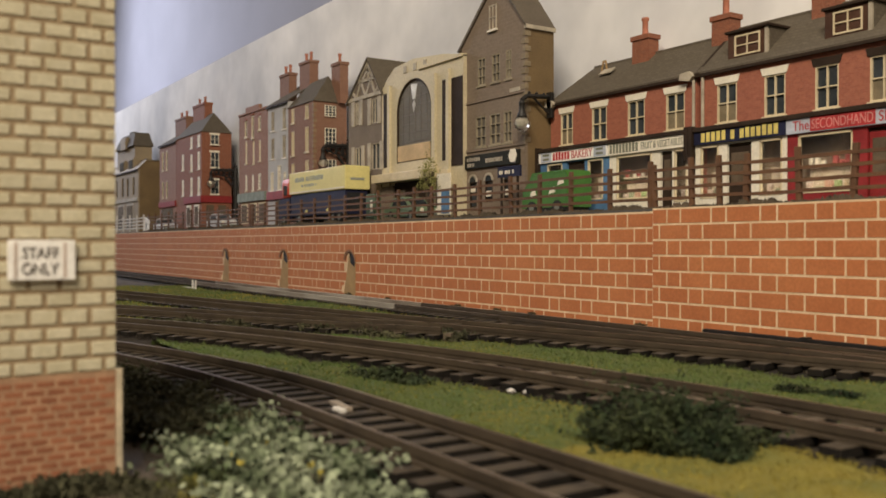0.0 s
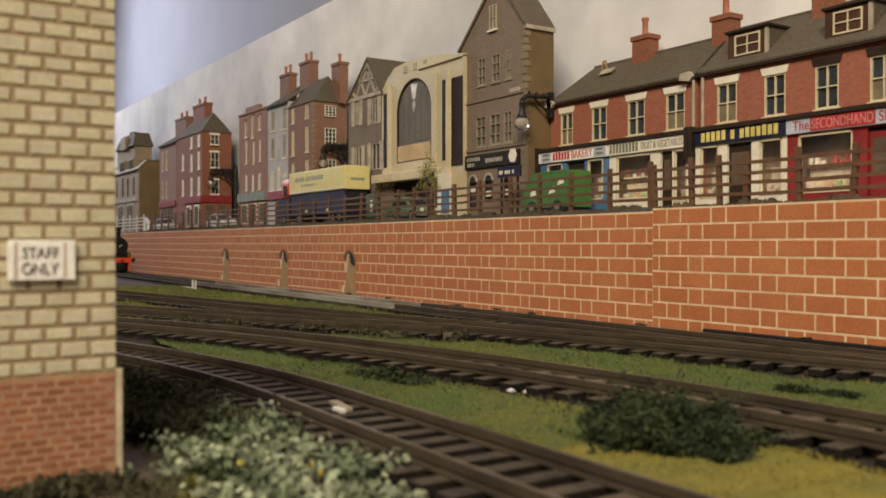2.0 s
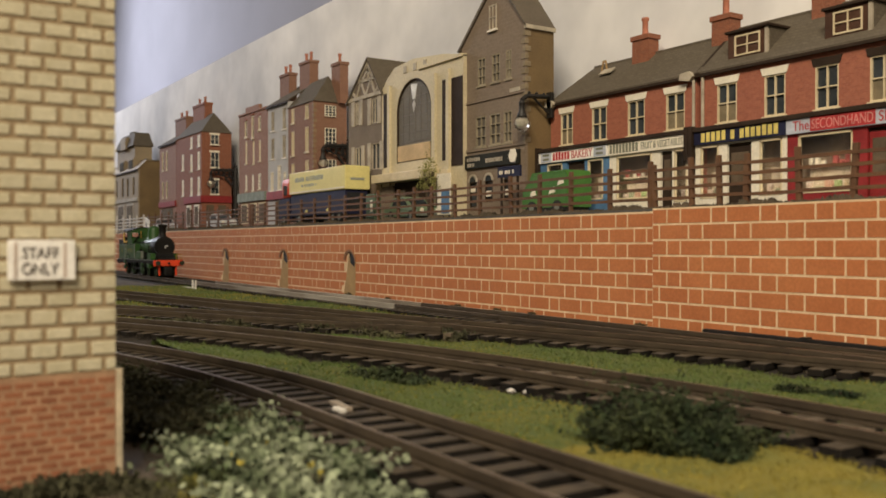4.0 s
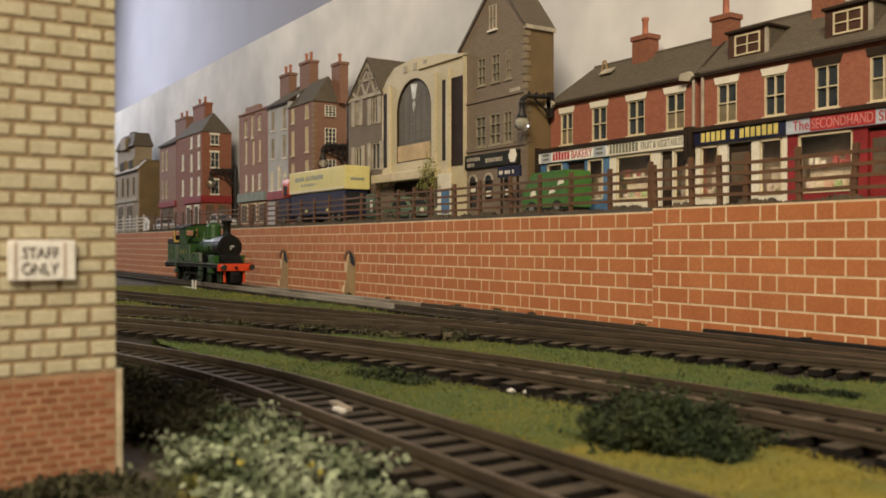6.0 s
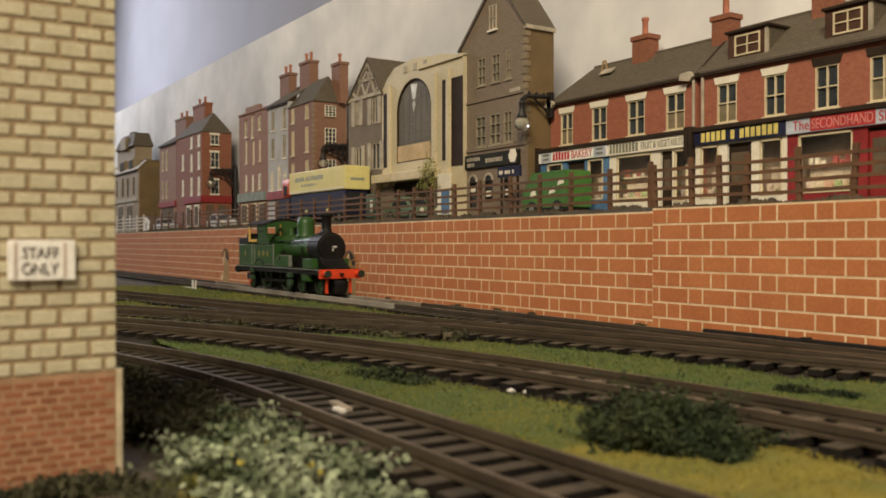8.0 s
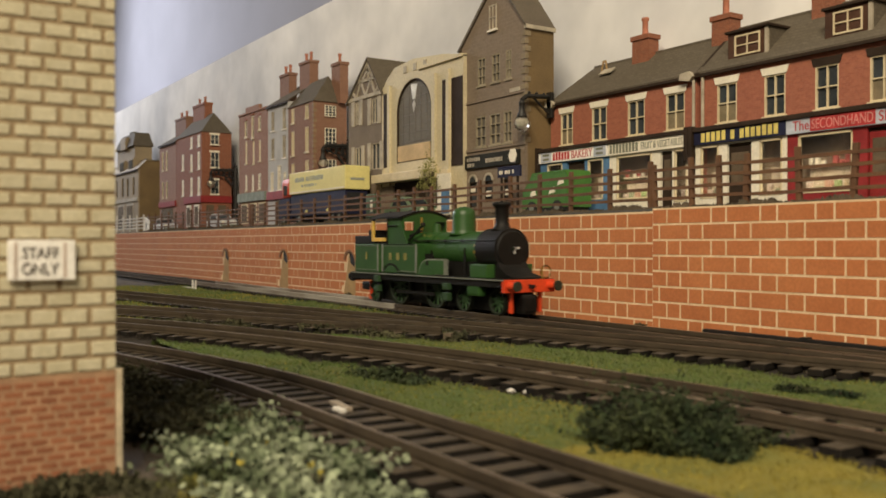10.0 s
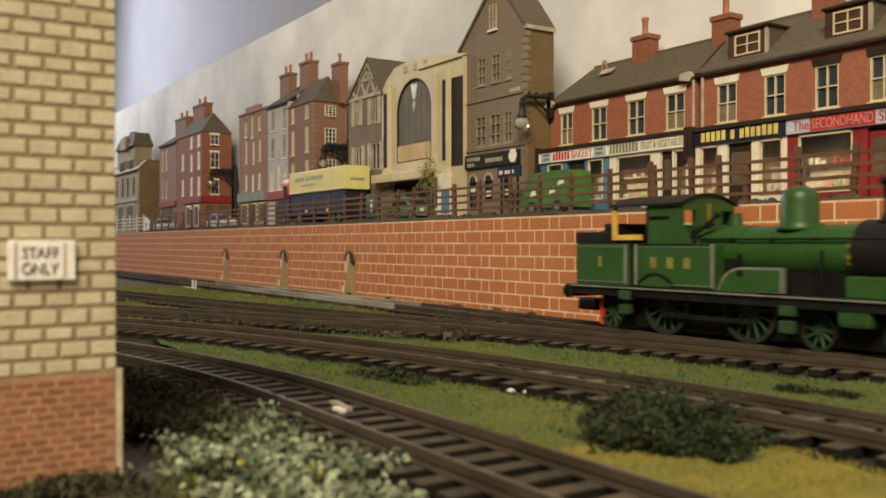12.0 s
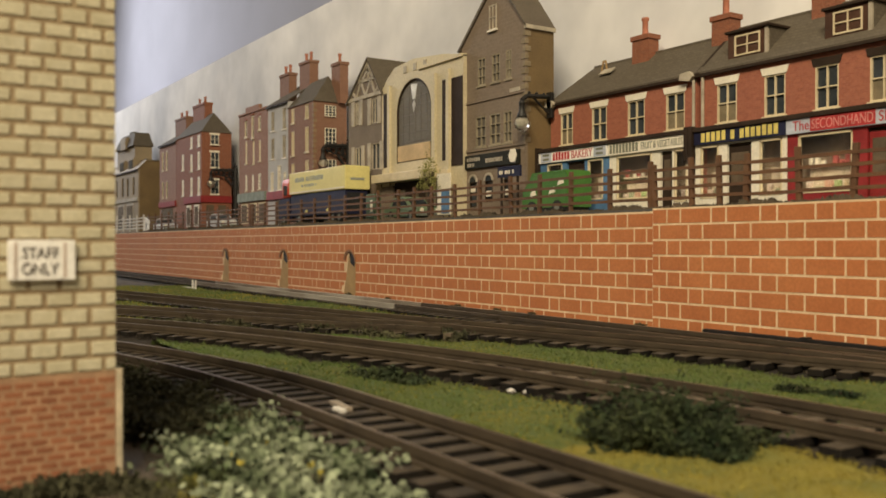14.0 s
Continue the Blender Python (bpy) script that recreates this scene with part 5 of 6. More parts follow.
def red_house():
    x0, x1 = -1257, -1144.5
    wins = [(26, 36, 84, 106), (64, 74, 80, 103), (95, 106, 81, 104), (26, 36, 49, 71), (64, 74, 48, 72), (95, 106, 47, 71), (64, 74, 111, 126), (95, 106, 111, 126)]
    th = house("red_corner_house", x0, x1, 368, 408, 129.5, "tall red brick corner house with a grey hipped roof", M_HOUSERED, [(a, b, c, d) for a, b, c, d in wins])
    for a, b, c, d in wins:
        window(th, a, c, b - a, d - c, 0.3, M_OFFW, cols=1, rows=2, sill=M_OFFW, bar=3.2)
    for z, h in ((113, 13), (83, 20), (48, 19)):
        side_window(th, 11.5, z, 11, h, 112.5, cols=2, rows=2, sill=M_OFFW)
        part("window_head", box(B(), 112.4, 10, z + h, 113.4, 24, z + h + 2.2, bev=0.2), M_OFFW, th)
    bm = B()
    pts = [(-1, -1, 129), (114, -1, 129), (114, 41, 129), (-1, 41, 129)]
    v = [bm.verts.new(p) for p in pts] + [bm.verts.new(p) for p in ((10, 24, 158), (84, 26, 159))]
    for f in ((0, 1, 5, 4), (1, 2, 5), (2, 3, 4, 5), (3, 0, 4), (3, 2, 1, 0)):
        bm.faces.new([v[i] for i in f])
    bmesh.ops.recalc_face_normals(bm, faces=bm.faces)
    part("roof", bm, M_SLATE, th)
    chimney(th, 36, 26, 128, 176, 50, 11, 2, M_HOUSERED)
    chimney(th, -48, 26, 118, 167, 52, 11, 2, M_BROWNB)
    part("shop_fascia", box(B(), 40, -2, 37, 114.5, 0.2, 46, bev=0.3), M_SHOPRED, th, "red shop fascia")
    part("shop_fascia", box(B(), 112.4, -2, 37, 114.4, 40, 46, bev=0.3), M_SHOPRED, th, "red shop fascia")
    for a in (48, 82):
        part("shop_window", box(B(), a, -0.6, 6, a + 20, 0.3, 35), M_OFFW, th)
        part("shop_glass", box(B(), a + 3, -0.9, 9, a + 17, 0.1, 32), M_GLASSB, th)
    for y in (6, 22):
        part("side_shop_window", box(B(), 112.2, y, 6, 113.0, y + 10, 34), M_GLASSB, th)
    return th


red_house()


def narrow_house():
    x0, x1 = -1341, -1258
    wins = [(12, 22, 90, 118), (32, 42, 90, 118), (12, 22, 50, 74), (32, 42, 50, 74)]
    th = house("narrow_grey_house", x0, x1, 368, 404, 127, "narrow grey-brown house with a slate roof", M_TERRA, [(a, b, c, d) for a, b, c, d in wins])
    for a, b, c, d in wins:
        window(th, a, c, b - a, d - c, 0.3, M_CREAM, cols=1, rows=2, sill=M_CREAM, bar=1.4)
    lean_roof(th, 83, 36, 127, 150)
    part("shop_fascia", box(B(), 0, -2, 36, 83, 0.2, 44, bev=0.3), M_SHOPRED, th)
    part("shop_window", box(B(), 12, -0.6, 6, 70, 0.3, 34), M_GLASSB, th)
    return th


narrow_house()


def tan_house():
    x0, x1 = -1700, -1464
    wins = [(84, 96, 62, 92), (126, 140, 62, 94), (160, 174, 62, 92), (200, 212, 62, 92)]
    M_TANW = mat("tan_house_stone", (0.33, 0.26, 0.16), c2=(0.27, 0.21, 0.13), scale=40)
    th = house("tan_house", x0, x1, 368, 404, 103, "tan stone house with dormers and a mansard tower", M_TANW, [(a, b, c, d) for a, b, c, d in wins], side=M_SIDE)
    for a, b, c, d in wins:
        window(th, a, c, b - a, d - c, 0.3, M_TANW, cols=1, rows=2)
    part("gable_end", prism_x(B(), [(0, 103), (36, 103), (36, 118), (14, 118)], 234.8, 236), M_SIDE, th)
    lean_roof(th, 236, 14, 103, 118, mat_=M_TANW)
    part("flat_roof", box(B(), 0, 13, 116.5, 236, 36, 118.3), M_TANW, th)
    for a in (105, 165):
        d = part("dormer", box(B(), a, 1, 103, a + 34, 20, 124, bev=0.6), M_TANW, th)
        part("dormer_glass", box(B(), a + 7, 0.2, 107, a + 30, 1.3, 121), M_GLASS, d)
    tw = part("tower", box(B(), 70, 6, 100, 190, 34, 145), M_TANW, th)
    bm = B()
    lo, hi = [(66, 2), (194, 2), (194, 36), (66, 36)], [(84, 10), (180, 10), (180, 32), (84, 32)]
    a = [bm.verts.new((x, y, 145)) for x, y in lo]
    b = [bm.verts.new((x, y, 168)) for x, y in hi]
    for i in range(4):
        bm.faces.new((a[i], a[(i + 1) % 4], b[(i + 1) % 4], b[i]))
    bm.faces.new(b)
    bm.faces.new(a[::-1])
    part("mansard_roof", bm, M_SLATE, th)
    part("tower_window", box(B(), 115, 0.4, 142, 150, 12, 162, bev=0.6), M_TANW, th)
    part("finial", box(B(), 105, 18, 168, 130, 26, 175, bev=0.6), M_SLATE, th)
    part("shop_fascia", box(B(), 0, -2, 52, 236, 0.3, 58, bev=0.3), M_TIMBER, th)
    for a in (40, 100, 160):
        part("shop_window", box(B(), a, -0.6, 6, a + 45, 0.3, 50), M_TIMBER, th)
        part("shop_glass", box(B(), a + 4, -0.9, 9, a + 41, 0.1, 46), M_GLASSB, th)
    return th


tan_house()

# ---- vehicles, lamps and street things ----
M_LYEL = mat("pale_yellow_van_paint", (0.78, 0.70, 0.28), rough=0.5, c2=(0.72, 0.64, 0.25), scale=60, bump=0.03)
M_VAN = mat("bright_green_van_paint", (0.065, 0.185, 0.028), rough=0.5, c2=(0.05, 0.15, 0.024), scale=60, bump=0.03)
M_CARG = mat("sage_car_paint", (0.17, 0.24, 0.14), rough=0.4, scale=60, bump=0.03)
M_CARW = mat("white_car_paint", (0.7, 0.7, 0.7), rough=0.35, scale=60, bump=0.03)
M_TYRE = mat("black_rubber", (0.02, 0.02, 0.02), rough=0.8)
M_CABRED = mat("orange_red_cab_paint", (0.62, 0.08, 0.025), rough=0.45, scale=60, bump=0.03)
M_IRON = mat("black_lamp_iron", (0.02, 0.018, 0.016), rough=0.5, scale=200)


def road_wheel(parent, x, y, r):
    w = part("wheel", cyl(B(), (x, y - 1.6, r), (x, y + 1.6, r), r, seg=18), M_TYRE, parent)
    part("hub", cyl(B(), (x, y - 1.8, r), (x, y + 1.8, r), r * 0.5, seg=12), M_GREY, w)


lorry = thing("delivery_lorry", -781, 334.3, STREET, "pale yellow and navy delivery lorry parked on the street", "lorry")
part("box_body", box(B(), 0, 0, 28.6, 116, 23.4, 48.6, bev=0.8), M_LYEL, lorry, "pale yellow box body")
part("lower_body", box(B(), 2, 1, 8, 114, 22.4, 28.6, bev=0.8), M_NAVY, lorry, "navy lower body")
part("chassis", box(B(), -20, 4, 4, 113, 19, 8.2), M_TYRE, lorry)
part("cab_base", prism(B(), [(-27, 5), (-1, 5), (-1, 26), (-25, 26), (-27, 20)], 1, 22), M_NAVY, lorry, "navy bonnet and cab doors")
cab = part("cab", box(B(), -22, 1, 26, -1, 22, 45, bev=4.5), M_CABRED, lorry, "rounded orange-red cab top")
part("cab_window", box(B(), -15, 0.6, 29, -7, 1.2, 38, bev=0.2), M_GLASS, cab)
part("trim_line", box(B(), 1, -0.3, 29.6, 115, 0.2, 30.8), M_OFFW, lorry)
bars("name_bar", lorry, mat("grey_blue_ink", (0.42, 0.44, 0.36), bump=0), 14, 74, 39.5, 43.8, -0.02, 20, 2)
bars("name_bar", lorry, MATS["grey_blue_ink"], 28, 60, 34.5, 37, -0.02, 14, 7)
part("rear_lettering", box(B(), 115.9, 5, 36.4, 116.25, 18, 38.4), MATS["grey_blue_ink"], lorry)
part("rear_opening", box(B(), 113.6, 3, 12, 114.3, 20, 26), M_TYRE, lorry)
for x in (-14, 22, 92, 104):
    for y in (2.0, 21.0):
        road_wheel(lorry, x, y, 5.5)
for x in (38, 82):
    part("side_lamp", ball(B(), (x, 0.8, 12), 1.8, seg=10), M_LYEL, lorry)

van = thing("green_van", -444, 347, STREET, "bright green delivery van parked before the shops", "van")
part("body", prism(B(), [(0, 5), (43, 5), (43, 23), (41.5, 27), (10, 26.5), (6.5, 21), (1, 16)], 0, 19), M_VAN, van)
part("roof_edge", box(B(), 10, -0.3, 25.4, 41.8, 19.3, 26.2), M_VAN, van)
part("windscreen", prism(B(), [(1.4, 16.8), (6.0, 21.4), (8.0, 21.4), (3.0, 16.2)], 1.0, 18), M_GLASS, van)
part("underside", box(B(), 3, 0.4, 3, 41.5, 18.6, 6), M_TYRE, van)
for x, z in ((26, 13), (8, 12), (34, 18)):
    part("side_mark", prism(B(), [(x, z), (x + 6, z + 1), (x + 5, z + 4.5), (x + 1.5, z + 3)], -0.25, 0.2), M_OFFW, van)
part("tail_lamp", box(B(), 42.8, 1, 9, 43.3, 3, 12), M_SHOPRED, van)
for x in (10, 34):
    for y in (1.2, 17.8):
        road_wheel(van, x, y, 4.6)


def car(x, y, label, paint, turn=0.0):
    th = thing("car", x, y, STREET, label, "car", "parked cars", turn)
    part("body", prism(B(), [(0, 3.5), (50, 3.5), (50.5, 9), (46, 11), (37, 12), (0, 11.5)], 0, 20), paint, th)
    part("cabin", prism(B(), [(6, 11.5), (12, 18), (28, 18.4), (37, 11.5)], 1.5, 18.5), paint, th)
    part("side_glass", prism(B(), [(10, 12), (13.5, 17), (27, 17.2), (33, 12)], 1.2, 18.8), M_GLASS, th)
    part("front_glass", prism(B(), [(30, 17.2), (37.4, 11.8), (36.8, 11.4), (29, 17.2)], 3, 17), M_GLASS, th)
    part("bumper", box(B(), 49.8, 0.5, 3.6, 51.4, 19.5, 5.6, bev=0.3), M_GREY, th)
    for yy in (3.2, 16.8):
        part("headlight", cyl(B(), (50, yy, 8), (51, yy, 8), 1.6, seg=12), M_OFFW, th)
    for xx in (10, 40):
        for yy in (1.4, 18.6):
            road_wheel(th, xx, yy, 4.0)
    return th


car(-607, 339, "sage green saloon car parked by the fence", M_CARG)
car(-1055, 345, "small white car parked before the red house", M_CARW)
car(-1290, 345, "small white car at the far end of the street", M_CARW)
gb = thing("green_box", -614, 333, STREET, "dark green street box with a pale panel", "box")
part("body", box(B(), -12, 0, 0, 2, 6, 22, bev=0.5), mat("street_box_green", (0.10, 0.15, 0.09)), gb)
part("panel", box(B(), -4, -0.4, 8, -1, 0.2, 17), M_OFFW, gb)
nb = thing("poster_board", -551, 352, STREET, "white and blue poster board before the stone house", "poster")
part("board", box(B(), 0, 0, 4, 17, 1.2, 34, bev=0.2), M_OFFW, nb)
part("poster_patch", box(B(), 6, -0.3, 5, 16.5, 0.2, 22), M_BLUE, nb)
for x in (1, 15):
    part("leg", box(B(), x, 0.2, -0.5, x + 1.2, 1.2, 5), M_DARKB, nb)
ns = thing("navy_sign", -470, 347, STREET, "navy street sign behind the green van", "sign")
part("board", box(B(), 0, 0, 26, 24, 1.4, 33, bev=0.2), M_NAVY, ns)
bars("name_bar", ns, M_OFFW, 2, 18, 28, 30.5, -0.02, 8, 5)
for x in (3, 20):
    part("leg", box(B(), x, 0.2, -0.5, x + 1.4, 1.2, 27), M_DARKB, ns)


def street_lamp(x, y_back, y_front, pole, label):
    th = thing("street_lamp", x, y_back, STREET, label, "lamp", "bracket lamps of the street")
    d = y_front - y_back
    z = 80.5
    arm = B()
    cyl(arm, (0, 0, z), (0, d + 4, z - 1), 1.5, seg=12)
    cyl(arm, (0, d + 4, z - 1), (0, d, z - 4), 1.5, seg=12)
    part("arm", arm, M_IRON, th)
    for k in (0.25, 0.5, 0.75):
        part("arm_collar", ball(B(), (0, d * k, z + 1.2), 1.1, seg=8), M_IRON, th)
    part("brace", cyl(B(), (0, -1, z - 12), (0, d * 0.62, z - 1.5), 0.7, seg=8), M_IRON, th)
    part("hood", lathe(B(), [(3.6, 0), (3.3, 1.2), (2.0, 4.0), (1.9, 9), (2.3, 9.6), (1.5, 11), (0.6, 12)], (0, d, z - 15.5), 18), M_IRON, th, smooth=True)
    gl = part("globe", ball(B(), (0, d, z - 19.5), 5.0, seg=20), clear_mat("clear_lamp_globe"), th, "clear glass globe")
    # White ball enlarged to stand in for highlights on the glass.
    part("bulb", ball(B(), (0, d, z - 18.6), 3.0, seg=12), M_OFFW, gl)
    if pole:
        for k, r in ((0.12, 5.0), (0.36, 4.2), (0.58, 3.4), (0.78, 2.6)):
            ring = B()
            loop = [Vector((0, d * k + r * math.cos(q), z - 2 - r + r * math.sin(q))) for q in np.linspace(0, 2 * math.pi, 13)]
            for u, v in zip(loop, loop[1:]):
                cyl(ring, u, v, 1.0, seg=6)
            part("scroll", ring, M_IRON, th)
        part("brace", cyl(B(), (0, 0, z - 26), (0, d * 0.5, z - 8), 1.6, 1.0, seg=8), M_IRON, th)
        part("pole", cyl(B(), (0, 0, 0), (0, 0, z + 3), 3.4, 2.8, seg=14), M_IRON, th)
        part("pole_base", lathe(B(), [(4.5, 0), (4.2, 6), (3.0, 9), (2.6, 14)], (0, 0, 0), 16), M_IRON, th)
        for zz in (30, 55, 74):
            part("pole_ring", cyl(B(), (0, 0, zz), (0, 0, zz + 2), 3.4, seg=14), M_IRON, th)
        part("finial", ball(B(), (0, 0, z + 5), 2.4, seg=10), M_IRON, th)
    else:
        part("wall_plate", box(B(), -2.5, -2, z - 14, 2.5, 0.6, z + 3, bev=0.4), M_IRON, th)
    return th


street_lamp(-459, 383, 358.5, False, "black bracket lamp with a clear globe beside the stone house")
street_lamp(-795, 404, 375.5, True, "black bracket lamp with a clear globe beside the brown house")
street_lamp(-1137, 411, 377.7, True, "black lamp post with a clear globe beside the red house")

# small finials and a loop of wire on the shop roof
wire = thing("wire_loop", -438, 407, 146, "bent loop of tan wire on the shop roof", "wire")
part("loop", prism(B(), [(0, 0), (3, 14), (6, 14), (9, 0), (8, 0), (5.3, 12.6), (3.6, 12.6), (1, 0)], -0.4, 0.4), M_TAN, wire)

# ---- greenery and scatter ----
M_TURF = mat("green_turf", (0.064, 0.094, 0.022), rough=0.95, c2=(0.100, 0.112, 0.024), scale=55, fine=1200, bump=1.0)
M_BLADE = mat("grass_fibre", (0.076, 0.120, 0.030), rough=0.9, c2=(0.116, 0.136, 0.031), scale=22, fine=400, bump=0, island=0.5)
M_BLADEY = mat("yellow_grass_fibre", (0.27, 0.215, 0.032), rough=0.9, c2=(0.19, 0.175, 0.032), scale=30, fine=400, bump=0, island=0.5)
M_DARKLEAF = mat("dark_bush_leaf", (0.018, 0.032, 0.013), rough=0.9, c2=(0.042, 0.052, 0.018), scale=160, fine=900, bump=0, island=1.0)
M_PALELEAF = mat("pale_lichen", (0.28, 0.315, 0.21), rough=0.85, c2=(0.075, 0.105, 0.045), scale=90, fine=900, bump=0, island=0.9)
M_SCRUB = mat("olive_scrub", (0.078, 0.074, 0.037), rough=0.9, c2=(0.032, 0.033, 0.015), scale=100, fine=900, bump=0, island=0.7)
M_TWIG = mat("brown_twig", (0.06, 0.04, 0.025), rough=0.9)
ALL_LINES = (LINE_FAR, LINE_A, LINE_MID, LINE_A2, LINE_B, LINE_B2, LINE_C, LINE_D)
LINE_POINTS = np.concatenate([np.stack([np.interp(np.linspace(0, 1, 400), np.linspace(0, 1, len(l)), l[:, i]) for i in (0, 1)], 1) for l in ALL_LINES])


def clear_of_track(x, y):
    return np.sqrt(((LINE_POINTS - (x, y)) ** 2).sum(1).min())


def from_arrays(name, co, faces, material, parent=None):
    me = bpy.data.meshes.new(name)
    me.from_pydata((np.asarray(co) * 0.001).tolist(), [], faces)
    me.materials.append(material)
    ob = new(name, me)
    ob.parent = parent
    return ob


def turf_height(x, y):
    return height(x, y) + 2.1 + 0.9 * noise.noise((x * 0.06, y * 0.06, 1.3)) + 0.5 * noise.noise((x * 0.25, y * 0.25, 5.3))


def grass():
    """Turf laid between the tracks, with fibres standing on it."""
    step = 3.0
    xs, ys = np.arange(-820, 40, step), np.arange(96, 256, step)
    keep = {}
    verts, faces = [], []

    def vert(i, j):
        if (i, j) not in keep:
            x, y = xs[i] + 0.8 * noise.noise((i * 1.7, j * 1.3, 0)), ys[j] + 0.8 * noise.noise((i * 1.3, j * 1.9, 4))
            d = clear_of_track(x, y)
            keep[(i, j)] = (len(verts), d)
            verts.append((x, y, turf_height(x, y) if d > 19.5 else -1.2))
        return keep[(i, j)]
    patch = []
    for i in range(len(xs) - 1):
        for j in range(len(ys) - 1):
            q = [vert(i, j), vert(i + 1, j), vert(i + 1, j + 1), vert(i, j + 1)]
            m = sum(a[1] for a in q) / 4
            if m > 16.5:
                faces.append([a[0] for a in q])
                if m > 19:
                    patch.append((xs[i], ys[j]))
    yellow_faces = [f for f in faces if verts[f[0]][0] > -128 + 4 * noise.noise(Vector(verts[f[0]]) * 0.15) and verts[f[0]][1] < 158]
    taken = {tuple(f) for f in yellow_faces}
    M_TURFY = mat("yellow_turf", (0.22, 0.18, 0.03), rough=0.95, c2=(0.14, 0.14, 0.03), scale=60, fine=1200, bump=1.0)
    tagged(from_arrays("yellow_turf", verts, yellow_faces, M_TURFY), "yellow-green flock turf beside the dark bush", "grass", kind="stuff")
    tagged(from_arrays("turf", verts, [f for f in faces if tuple(f) not in taken], M_TURF), "green flock turf laid between the model tracks", "grass", kind="stuff")
    rng = np.random.default_rng(4)
    for yellow in (False, True):
        co, fc = [], []
        for px, py in patch:
            F = -px * 0.839 + py * 0.544
            dens = 26 if F < 240 else 13 if F < 420 else 5
            size = 1.0 if F < 240 else 1.3 if F < 420 else 1.9
            for _ in range(dens):
                x, y = px + rng.uniform(0, step), py + rng.uniform(0, step)
                # Beyond x -380 the fibres turn yellower to paint in a lit strip.
                warm = 0.5 + 0.9 * noise.noise((x * 0.02, y * 0.02, 9)) + (1.0 if x > -128 and y < 158 else 0.15 if x > -165 and y < 140 else 0.0 if x < -380 else -0.5)
                if (rng.uniform() < warm * 0.75) != yellow:
                    continue
                z = turf_height(x, y) - 0.3
                h = size * rng.uniform(0.4, 1.1)
                a = rng.uniform(0, 6.28)
                wx, wy = 0.17 * size * math.cos(a), 0.17 * size * math.sin(a)
                lx, ly = rng.normal(0, 0.5, 2) * size
                n = len(co)
                co += [(x - wx, y - wy, z), (x + wx, y + wy, z), (x + lx, y + ly, z + h)]
                fc.append((n, n + 1, n + 2))
        tagged(from_arrays("grass_fibres", co, fc, M_BLADEY if yellow else M_BLADE), "short %s grass fibres on the turf" % ("yellow" if yellow else "green"), "grass", kind="stuff")


grass()


def bush(name, x, y, rx, ry, rz, turn, leaves, size, material, label, category="bush", z=0.0, lump=0.35, group="bushes beside the tracks", seed=1, disc=False):
    """Many small leaves and clumps over a lumpy mound, with twigs inside."""
    th = thing(name, x, y, z, label, category, group, turn)
    rng = np.random.default_rng(seed)
    co, fc = [], []
    for _ in range(leaves):
        v = rng.normal(size=3)
        v /= np.linalg.norm(v)
        v[2] = abs(v[2])
        k = 1 + lump * noise.noise((v[0] * 2.4 + seed, v[1] * 2.4, v[2] * 2.4)) * 1.6 + 0.12 * noise.noise((v[0] * 9, v[1] * 9, v[2] * 9 + seed))
        r = k * (rng.uniform(0.62, 1.05) if rng.uniform() > 0.06 else rng.uniform(1.05, 1.3))
        c = np.array((v[0] * rx * r, v[1] * ry * r, max(v[2] * rz * r, 0.2)))
        a, b = rng.normal(size=3), rng.normal(size=3)
        a /= np.linalg.norm(a)
        b -= a * (a @ b)
        b /= np.linalg.norm(b)
        s = size * rng.uniform(0.5, 1.3)
        n = len(co)
        m = np.cross(a, b) * s * 0.35
        if disc:
            co += [c + s * 0.85 * (a * math.cos(k) + b * math.sin(k)) + m * (0.5 if i % 2 else 0) for i, k in enumerate(np.linspace(0, 5.236, 6))]
            fc.append(tuple(range(n, n + 6)))
            continue
        co += [c - a * s, c - b * s * 0.6 + m, c + a * s, c + b * s * 0.6 + m]
        fc += [(n, n + 1, n + 2), (n, n + 2, n + 3)]
    tagged(from_arrays("foliage", co, fc, material, th), kind="stuff")
    tw = B()
    for i in range(9):
        a = i * 2.4
        cyl(tw, (0, 0, -0.5), (rx * 0.6 * math.cos(a), ry * 0.6 * math.sin(a), rz * 0.65), 0.5, 0.25, seg=6)
    part("twigs", tw, M_TWIG, th)
    return th


bush("dark_bush", -118.5, 127, 14, 8.0, 8.8, 55, 14000, 0.6, M_DARKLEAF, "dark green foam bush in the grass between the tracks", seed=3, lump=0.6)
bush("dark_bush", -110, 131, 7.0, 5.0, 6.0, 40, 3600, 0.6, M_DARKLEAF, "low dark green foam bush at the edge of yellow grass", seed=8)
bush("dark_bush", -143, 201.3, 5, 2.2, 1.6, 20, 500, 0.6, M_DARKLEAF, "flat dark green tuft in the trackside grass", seed=61, z=2.0)
bush("dark_bush", -133, 204.3, 5, 2.2, 1.4, 30, 500, 0.6, M_DARKLEAF, "flat dark green tuft in the trackside grass", seed=62, z=2.0)
bush("dark_bush", -222, 125, 15, 5, 3.6, 25, 2200, 0.8, M_DARKLEAF, "low dark green tuft beside the track", seed=5)
bush("lichen_bush", -150, 58, 22, 12, 5.4, 20, 3600, 0.8, M_PALELEAF, "pale grey-green lichen bush with white flecks", seed=2, disc=True, lump=0.5)
bush("lichen_bush", -124, 56, 17, 12, 4.6, 10, 2700, 0.8, M_PALELEAF, "low pale green lichen clump beside the track", seed=7, disc=True, lump=0.5)
